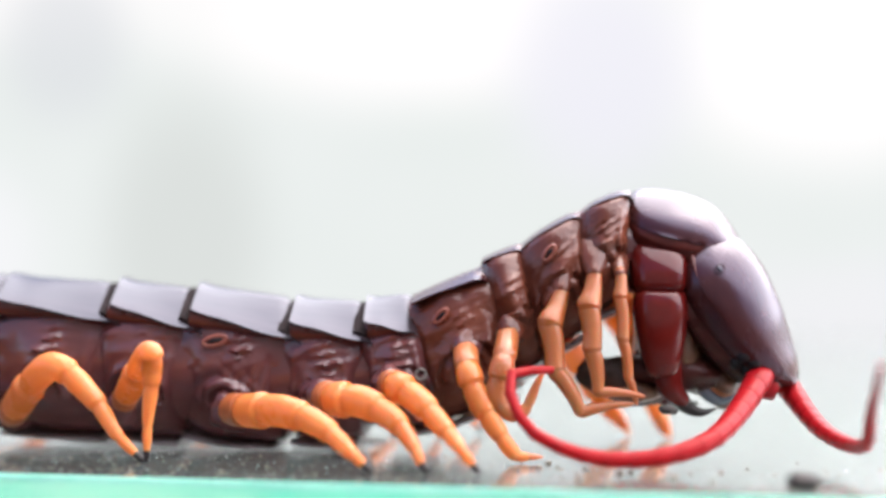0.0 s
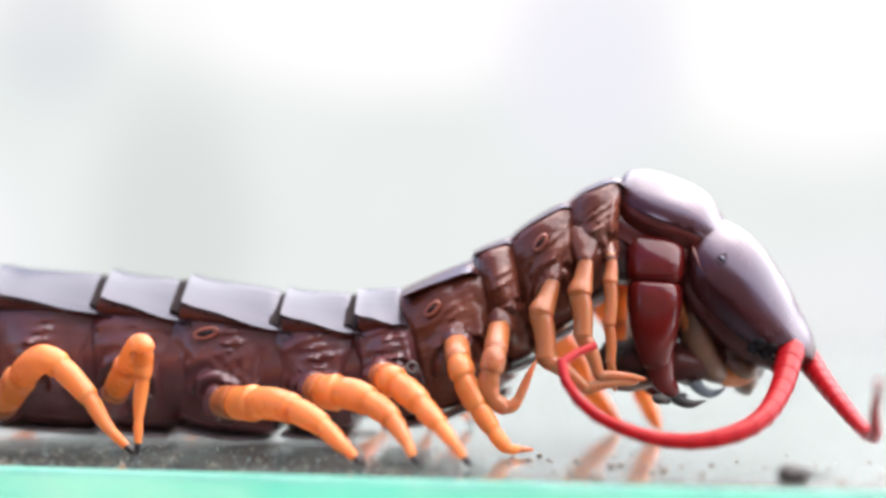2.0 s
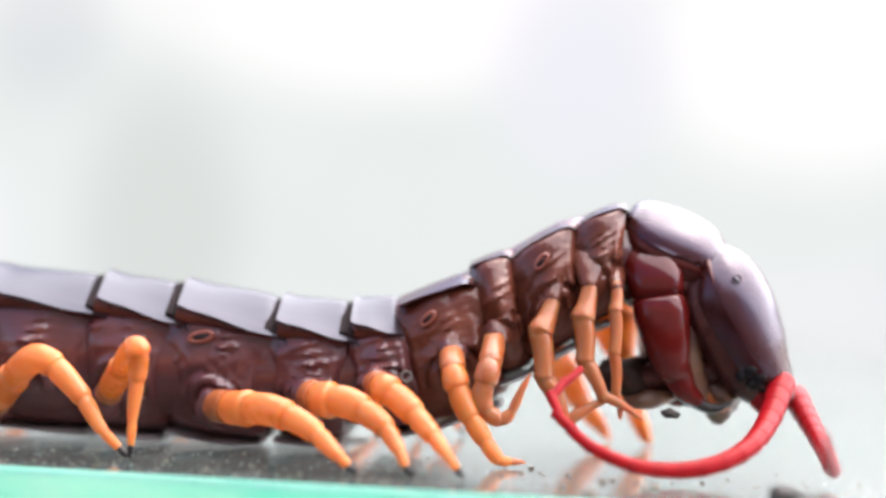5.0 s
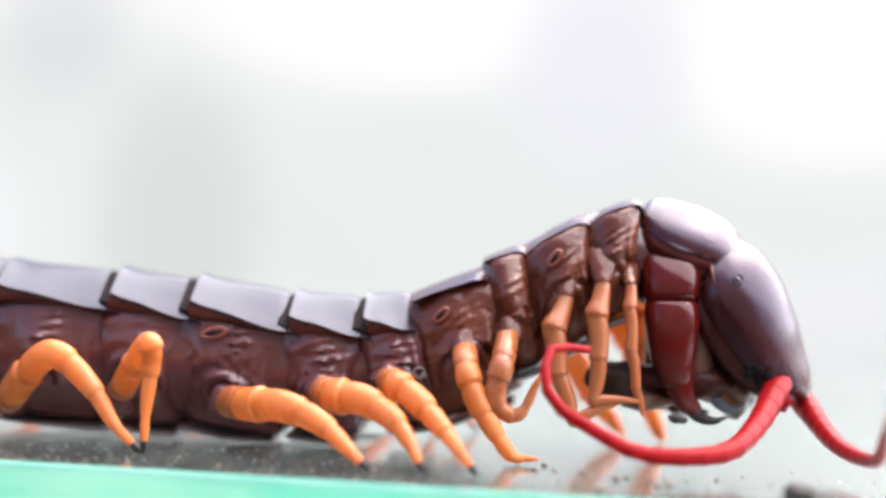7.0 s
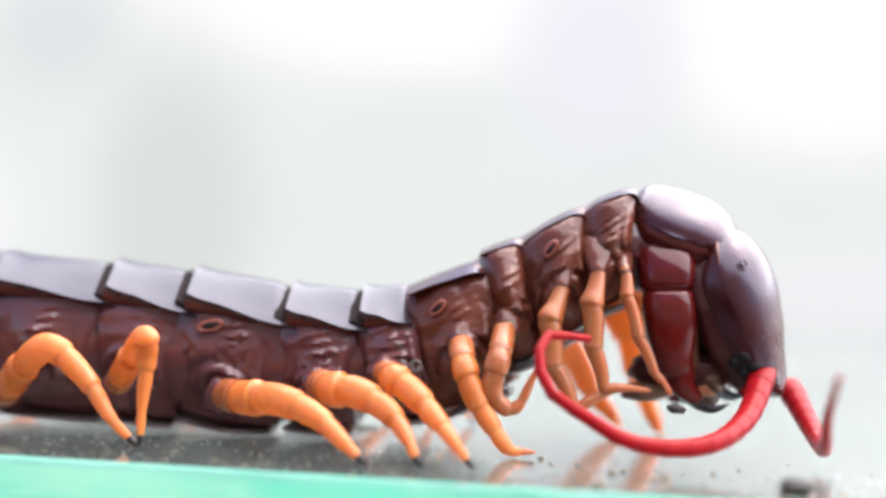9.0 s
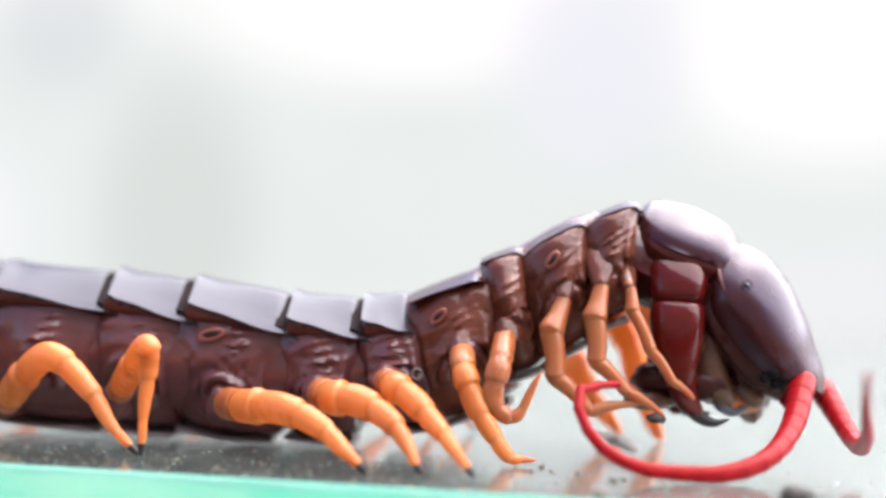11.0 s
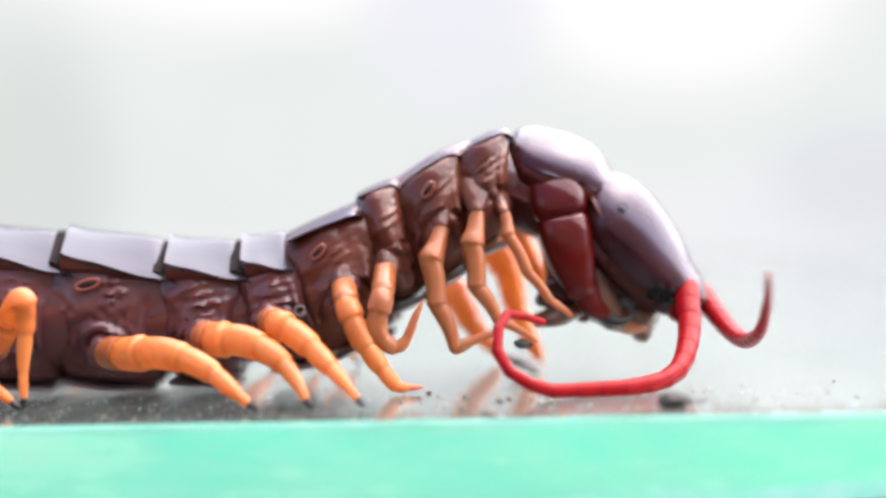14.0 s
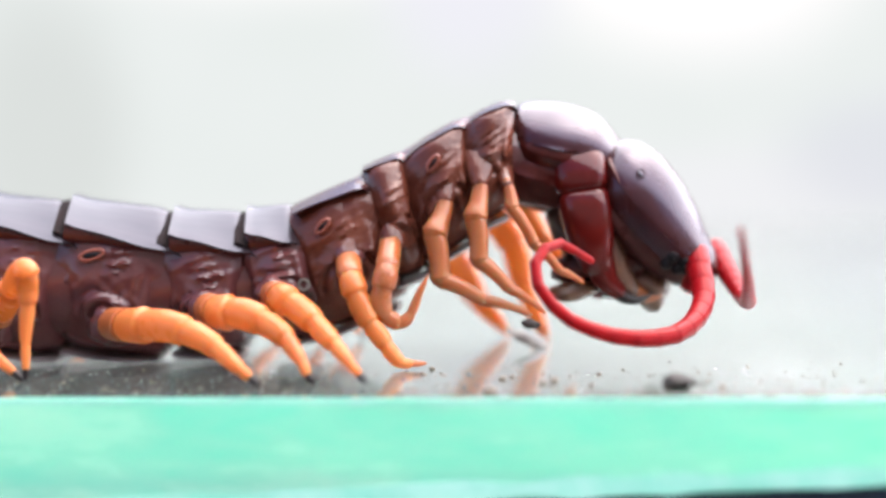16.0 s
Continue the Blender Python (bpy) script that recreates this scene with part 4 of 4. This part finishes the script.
stance(4, (24.0, 9.7, 60.6, 12.0), (18.3, 16.6, 9.5), (16.7, 9.8, 78.5), (12.6, 5.4), (15.5, 3.4),
    (25.2, 7.2, 23.4, 4.8, 20.9, 3.2, 18.1, 2.2, 15.2, 1.9, 12.3, 2.6, 9.8, 4.2, 8.3, 6.6, 10.4, 8.4),
    (27.5, 5.7, 26.6, 2.9, 24.0, 2.1, 21.6, 3.7, 19.3, 5.7))
stance(6.5, (23.9, 9.0, 55.4, 24.0), (18.7, 15.5, 13.7), (15.7, 8.6, 86.1), (12.6, 4.1), (13.9, 3.9),
    (24.5, 5.3, 22.3, 3.3, 19.8, 1.7, 17.0, 0.7, 14.0, 0.5, 11.0, 0.7, 8.2, 1.6, 6.3, 3.8, 8.3, 5.5),
    (27.4, 4.3, 27.8, 2.0, 28.1, 1.9, 26.8, 3.7, 25.2, 5.4))
stance(7, (23.8, 9.3, 55.7, 24.0), (18.6, 15.7, 9.2), (15.9, 8.8, 88.6), (12.5, 4.3), (13.7, 4.3),
    (23.9, 5.7, 21.6, 3.4, 18.8, 1.8, 15.6, 1.5, 12.4, 1.7, 9.5, 3.1, 6.8, 5.0, 6.9, 7.9, 9.6, 7.9),
    (26.8, 4.2, 27.0, 1.9, 27.1, 1.7, 25.8, 3.6, 24.2, 5.3))
stance(7.5, (25.2, 10.3, 45.3, 24.0), (18.8, 15.7, 8.3), (16.5, 8.7, 88.9), (12.7, 4.1), (13.9, 4.1),
    (26.6, 6.6, 24.7, 3.9, 22.0, 2.1, 18.8, 1.1, 15.6, 0.6, 12.3, 1.3, 9.5, 3.0, 10.2, 5.8, 13.2, 5.0),
    (29.5, 6.0, 29.1, 3.9, 28.9, 3.0, 27.7, 4.8, 26.1, 6.1))
stance(8, (24.2, 9.6, 56.2, 24.0), (18.3, 15.7, 6.8), (16.4, 8.8, 86.0), (10.8, 4.1), (13.6, 4.3),
    (24.6, 5.9, 22.7, 3.4, 20.2, 1.6, 17.2, 0.6, 14.1, 0.5, 10.9, 0.6, 8.1, 1.9, 7.3, 4.5, 10.1, 4.8),
    (27.5, 4.9, 27.6, 2.6, 26.9, 2.0, 25.7, 3.9, 24.2, 5.6))
stance(8.5, (23.9, 8.0, 56.7, 26.0), (18.3, 15.8, 14.6), (15.1, 9.6, 100.7), (14.2, 5.2), (14.1, 4.9),
    (23.7, 4.3, 21.7, 2.0, 19.1, 0.5, 16.0, 0.5, 13.0, 0.6, 10.1, 1.5, 7.7, 3.4, 8.2, 6.2, 10.9, 5.8),
    (26.8, 4.0, 26.5, 1.3, 25.2, 2.8, 24.1, 5.2, 23.1, 7.8))
stance(9, (23.0, 9.1, 66.3, 16.0), (18.4, 16.1, 7.8), (16.0, 9.0, 86.3), (12.7, 4.8), (14.7, 4.6),
    (23.0, 5.9, 21.1, 3.4, 18.3, 2.0, 15.2, 1.6, 12.0, 2.0, 9.3, 3.5, 6.7, 5.4, 6.7, 8.3, 9.8, 8.2),
    (26.2, 4.4, 26.0, 1.6, 24.2, 2.1, 22.7, 4.5, 21.6, 7.1))
stance(11.5, (25.0, 9.3, 50.0, 24.0), (18.7, 15.5, 9.9), (16.7, 8.8, 91.4), (14.2, 4.2), (15.9, 3.2),
    (26.1, 5.9, 24.4, 3.3, 21.8, 1.5, 18.9, 0.6, 15.7, 0.5, 12.6, 0.8, 10.0, 2.5, 9.3, 5.1, 12.0, 5.6),
    (28.8, 5.3, 28.8, 2.3, 27.1, 3.6, 25.1, 5.9, 23.0, 8.0))
stance(12, (24.6, 9.9, 54.8, 24.0), (18.5, 15.8, 14.0), (17.5, 9.8, 69.1), (13.7, 4.5), (15.5, 3.9),
    (25.4, 6.6, 23.6, 4.2, 20.9, 2.8, 17.8, 2.7, 14.7, 2.9, 11.9, 4.1, 9.4, 6.0, 9.5, 8.6, 12.3, 9.1),
    (27.7, 5.6, 27.3, 3.0, 25.5, 2.2, 23.1, 3.3, 21.1, 5.0))
stance(12.5, (24.5, 9.3, 53.2, 22.0), (18.9, 15.4, 10.9), (17.3, 9.1, 85.8), (13.5, 5.4), (17.9, 2.5),
    (25.1, 6.0, 23.1, 3.6, 20.4, 2.2, 17.3, 1.6, 14.2, 1.7, 11.2, 2.8, 8.8, 4.7, 9.0, 7.6, 11.9, 7.7),
    (28.5, 5.2, 27.9, 2.1, 26.1, 2.9, 24.1, 5.3, 21.9, 7.4))
stance(13, (24.8, 8.4, 56.4, 18.0), (18.6, 15.5, 10.3), (17.7, 9.1, 84.5), (12.3, 4.4), (14.9, 2.5),
    (25.4, 5.8, 24.0, 2.9, 21.2, 1.3, 18.0, 0.6, 14.7, 0.5, 11.5, 1.2, 8.9, 3.1, 10.1, 5.5, 13.1, 4.9),
    (28.1, 4.9, 27.8, 1.3, 25.4, 2.7, 23.1, 5.4, 21.6, 8.6))
stance(13.5, (24.6, 8.8, 52.9, 20.0), (18.7, 15.5, 8.9), (17.4, 9.1, 83.5), (11.8, 4.5), (14.9, 2.9),
    (25.4, 5.7, 24.5, 2.8, 22.1, 1.0, 19.0, 0.5, 15.9, 0.5, 12.8, 0.6, 10.0, 1.5, 9.9, 4.2, 12.8, 4.5),
    (28.4, 4.7, 28.6, 2.4, 28.8, 1.2, 27.5, 3.1, 26.4, 5.1))
stance(14, (25.4, 9.1, 45.6, 20.0), (18.7, 15.6, 8.7), (17.7, 9.4, 79.5), (12.7, 3.9), (15.2, 3.0),
    (26.8, 6.3, 25.7, 3.3, 23.5, 1.1, 20.3, 0.5, 17.0, 0.5, 13.8, 0.7, 11.2, 2.6, 11.9, 5.4, 14.8, 4.7),
    (29.2, 5.6, 29.4, 2.9, 28.3, 3.7, 27.0, 6.1, 25.1, 8.0))
stance(14.5, (25.4, 10.3, 50.0, 24.0), (18.1, 15.5, 11.5), (17.0, 9.1, 84.4), (13.9, 4.2), (15.4, 3.5),
    (25.9, 7.3, 24.9, 4.3, 22.5, 2.3, 19.4, 1.6, 16.3, 1.5, 13.3, 2.4, 10.8, 4.2, 11.3, 6.9, 14.2, 6.4),
    (28.8, 7.0, 28.3, 4.5, 27.3, 2.1, 25.7, 3.9, 24.1, 6.0))
stance(15, (23.9, 9.3, 56.7, 18.0), (18.1, 15.0, 8.3), (17.3, 8.9, 73.0), (14.2, 4.3), (15.5, 3.9),
    (25.2, 5.5, 23.7, 3.0, 20.9, 1.9, 17.9, 1.7, 14.9, 2.2, 12.2, 3.5, 10.0, 5.6, 11.0, 8.2, 13.9, 8.1),
    (28.2, 4.7, 27.4, 2.1, 25.1, 1.0, 22.7, 2.4, 20.6, 4.3))
stance(15.5, (24.6, 9.8, 60.4, 16.0), (18.3, 15.8, 6.2), (17.4, 9.7, 85.2), (12.9, 4.2), (17.0, 2.7),
    (25.3, 7.1, 24.3, 4.2, 21.8, 2.4, 18.7, 2.2, 15.6, 2.7, 12.8, 4.1, 11.1, 6.6, 12.5, 9.0, 15.4, 8.1),
    (27.8, 6.6, 26.9, 4.1, 24.9, 2.2, 22.2, 2.5, 20.4, 4.5))
stance(16, (25.9, 9.7, 47.6, 18.0), (18.4, 15.9, 0.6), (18.6, 9.5, 81.9), (14.7, 3.2), (17.3, 1.9),
    (26.9, 7.3, 26.3, 4.3, 23.7, 2.6, 20.6, 2.3, 17.6, 2.8, 14.8, 4.2, 13.2, 6.8, 15.0, 8.6, 17.8, 7.3),
    (29.7, 7.3, 29.4, 4.3, 27.2, 5.2, 25.2, 7.4, 23.1, 9.6))


# seconds; x, z of the clump of dirt at the tip of a front leg
CLUMP_WAY = [
    (11.5, 14.8, 3.2),
    (12.5, 14.7, 3.1),
    (13, 15.0, 3.4),
    (14, 14.1, 2.9),
    (14.5, 14.4, 3.1),
    (15, 14.9, 2.7),
    (15.5, 12.8, 2.2),
    (16, 14.3, 2.7),
]
# seconds and degrees: how far the thin front leg swings forwards
THIN_LEAN = [(0, 2), (1.5, 2), (2.0, -3), (4.0, -3), (6.5, 2), (8.5, 3), (9.0, 16), (11.5, 28), (12.0, 32), (12.5, 28), (13.0, 24), (14.0, 25), (14.5, 20), (15.0, 8), (15.5, 8), (16.0, 30)]
# seconds; x, z, slope of the morsel, which is eaten bit by bit
MORSEL_WAY = [
    (0, 13.2, 5.0, 12),
    (0.5, 13.8, 4.9, 10),
    (1, 14.1, 6.0, 6),
    (1.5, 13.7, 5.6, 8),
    (2, 15.4, 5.9, 6),
    (2.5, 15.0, 5.4, 10),
    (3, 15.5, 5.4, 8),
    (3.5, 15.6, 6.0, 6),
    (4, 16.7, 6.0, 3),
    (6.5, 14.0, 5.0, 12),
    (7, 14.0, 5.0, 12),
    (7.5, 12.0, 5.2, 5),
    (8, 15.0, 5.1, 20),
    (8.5, 16.4, 5.4, 30),
    (9.0, 18.4, 9.6, 60),
    (16.0, 18.4, 9.6, 60),
]


def spline(points, count):
    """Evenly spaced places along a smooth line through points."""
    P = [Vector(p) for p in points]
    E = [2 * P[0] - P[1], *P, 2 * P[-1] - P[-2]]
    line = []
    for i in range(1, len(E) - 2):
        a, b, c, d = E[i - 1:i + 3]
        for k in range(12):
            u = k / 12
            line.append(0.5 * (2 * b + (c - a) * u + (2 * a - 5 * b + 4 * c - d) * u * u + (3 * b - a - 3 * c + d) * u ** 3))
    line.append(P[-1])
    run = [0.0]
    for a, b in zip(line, line[1:]):
        run.append(run[-1] + (b - a).length)
    out, j = [], 0
    for i in range(count + 1):
        s = run[-1] * i / count
        while j < len(run) - 2 and run[j + 1] < s:
            j += 1
        out.append(line[j].lerp(line[j + 1], min(1.0, (s - run[j]) / max(1e-9, run[j + 1] - run[j]))))
    return out


def along(a, b):
    """The pose of a piece whose local x runs from a to b, its local y kept level."""
    d = (b - a).normalized()
    y = Vector((0, 1, 0))
    z = d.cross(y).normalized()
    y = z.cross(d)
    m = Matrix((d, y, z)).transposed().to_4x4()
    m.translation = (a + b) * 0.5 * MM
    return m


def bend(a, tip, l1, l2, side):
    """The knee of two joints between a and tip, in an upright plane."""
    d = tip - a
    n = min(max(d.length, abs(l1 - l2) + 0.3), l1 + l2 - 0.02)
    d = d.normalized() * n
    k = (l1 * l1 - l2 * l2 + n * n) / (2 * n)
    h = math.sqrt(max(0.0, l1 * l1 - k * k))
    across = Vector((d.z, 0, -d.x)).normalized() * side
    return a + d.normalized() * k + across * h, a + d


def chain(obs, rows):
    """Keys the first piece in the animal's space and the others in the first one's."""
    walk(obs[0], [(t, ms[0]) for t, ms in rows])
    for i, ob in enumerate(obs[1:], 1):
        walk(ob, [(t, ms[0].inverted() @ ms[i]) for t, ms in rows])


def depth(stops, k):
    for (a, ya), (b, yb) in zip(stops, stops[1:]):
        if k <= b:
            return ya + (yb - ya) * (k - a) / (b - a)
    return stops[-1][1]


def motions():
    first = STANCES[0][2]
    rows = {name: [] for name in ("head", "shield", "claw", "near", "far", "third", "second", "thin", "behind", "s9", "s10")}
    for t, hd, sh, cl, tip3, tip2, na, fa in STANCES:
        rows["head"].append((t, pose(hd[0] * MM, 2.0 * MM, hd[1] * MM, hd[3] * 1.15, hd[2], -4)))
        rows["shield"].append((t, pose((sh[0] - 0.3) * MM, 3.2 * MM, (sh[1] - 0.4) * MM, 26, sh[2] + 11, YAW)))
        rows["claw"].append((t, pose((cl[0] + 0.25) * MM, 0.2 * MM, cl[1] * MM, 0, cl[2], YAW)))
        dx, dz = sh[0] - first[0], sh[1] - first[1]
        for name, i, k in (("s9", 9, 0.35), ("s10", 10, 0.65)):
            m = BODY[i][1].copy()
            m.translation += Vector((dx * k, 0, dz * k)) * MM
            rows[name].append((t, m))
        n = len(na) // 2
        pts = [(na[2 * i], depth(((0, 0.0), (0.3, -9.0), (0.7, -10.0), (1, -5.5)), i / (n - 1)), na[2 * i + 1]) for i in range(n)]
        pts = spline(pts, len(NEAR))
        rows["near"].append((t, [along(a, b) for a, b in zip(pts, pts[1:])]))
        n = len(fa) // 2
        pts = [(fa[2 * i], depth(((0, 4.0), (0.45, -9.0), (1, -20.0)), i / (n - 1)), fa[2 * i + 1]) for i in range(n)]
        pts = spline(pts, len(FAR))
        rows["far"].append((t, [along(a, b) for a, b in zip(pts, pts[1:])]))
        # front legs: the hip goes with its segment, the tip reaches for the mouth
        for name, k, hip, knee, tip, l1, l2 in (("third", 0.35, (8.4, -0.5, 12.0), (7.4, -1.5, 9.2), tip3, 3.4, 3.6),
                                                ("second", 0.65, (10.6, -1.0, 13.2), (10.1, -1.7, 10.4), tip2, 2.9, 3.2)):
            off = Vector((dx * k, 0, dz * k))
            a, b = Vector(hip) + off, Vector(knee) + off
            c = b + (Vector((0.35, -0.4, -3.1)) if name == "third" else Vector((0.2, -0.3, -2.95)))
            kn, end = bend(c, Vector((tip[0], c.y, tip[1])), l1, l2, 1)
            rows[name].append((t, [along(a, b), along(b, c), along(c, kn), along(kn, end)]))
        off = Vector((dx * 0.8, 0, dz * 0.8))
        lean = depth(THIN_LEAN, t)
        swing = [Vector((math.sin(radians(q)), 0, -math.cos(radians(q)))) for q in (lean * 0.4 - 3, lean, lean * 1.25 + 6, lean * 1.6 + 14)]
        a = Vector((12.4, -1.0, 13.0)) + off
        b = a + swing[0] * 1.9 + Vector((0, -0.5, 0))
        c = b + swing[1] * 3.0 + Vector((0, -0.4, 0))
        d = c + swing[2] * 2.6
        e = d + swing[3] * 1.9 + Vector((0, 0.2, 0))
        rows["thin"].append((t, [along(a, b), along(b, c), along(c, d), along(d, e)]))
        far = Vector((2.6, 11.8, 0))
        rows["behind"].append((t, [along(p + far, q + far) for p, q in zip((a, b, c, d), (b, c, d, d + Vector((0.7, 0, -2.2))))]))
    for ob, name in ((head, "head"), (shield, "shield"), (claw_base, "claw"), (BODY[9][0], "s9"), (BODY[10][0], "s10")):
        walk(ob, rows[name])
    for obs, name in ((NEAR, "near"), (FAR, "far"), (LIMB_THIRD, "third"), (LIMB_SECOND, "second"), (LIMB_FIRST, "thin"), (LIMB_FAR, "behind")):
        chain(obs, rows[name])
    walk(flake, [(0.0, pose(-6.0 * MM, 9.0 * MM, 0.1 * MM, 0, 0, 20)), (9.2, pose(-6.0 * MM, 9.0 * MM, 0.1 * MM, 0, 0, 20)),
                 (11.3, pose(15.0 * MM, 5.0 * MM, 0.75 * MM, 35, 20, 10)), (16.0, pose(15.4 * MM, 5.0 * MM, 0.75 * MM, 35, 22, 8))])
    clump = []
    for t, hd, sh, cl, tip3, tip2, na, fa in STANCES:
        if t < 10:
            clump.append((t, pose((cl[0] + 0.5) * MM, -2.0 * MM, max(0.35, cl[1] - 5.6) * MM, 0, 10, 0)))
    clump += [(t, pose(x * MM, -2.0 * MM, z * MM, 0, 10, 0)) for t, x, z in CLUMP_WAY]
    walk(pebble, clump)
    walk(morsel, [(t, pose(x * MM, 3.0 * MM, z * MM, 0, turn, 8)) for t, x, z, turn in MORSEL_WAY])


motions()
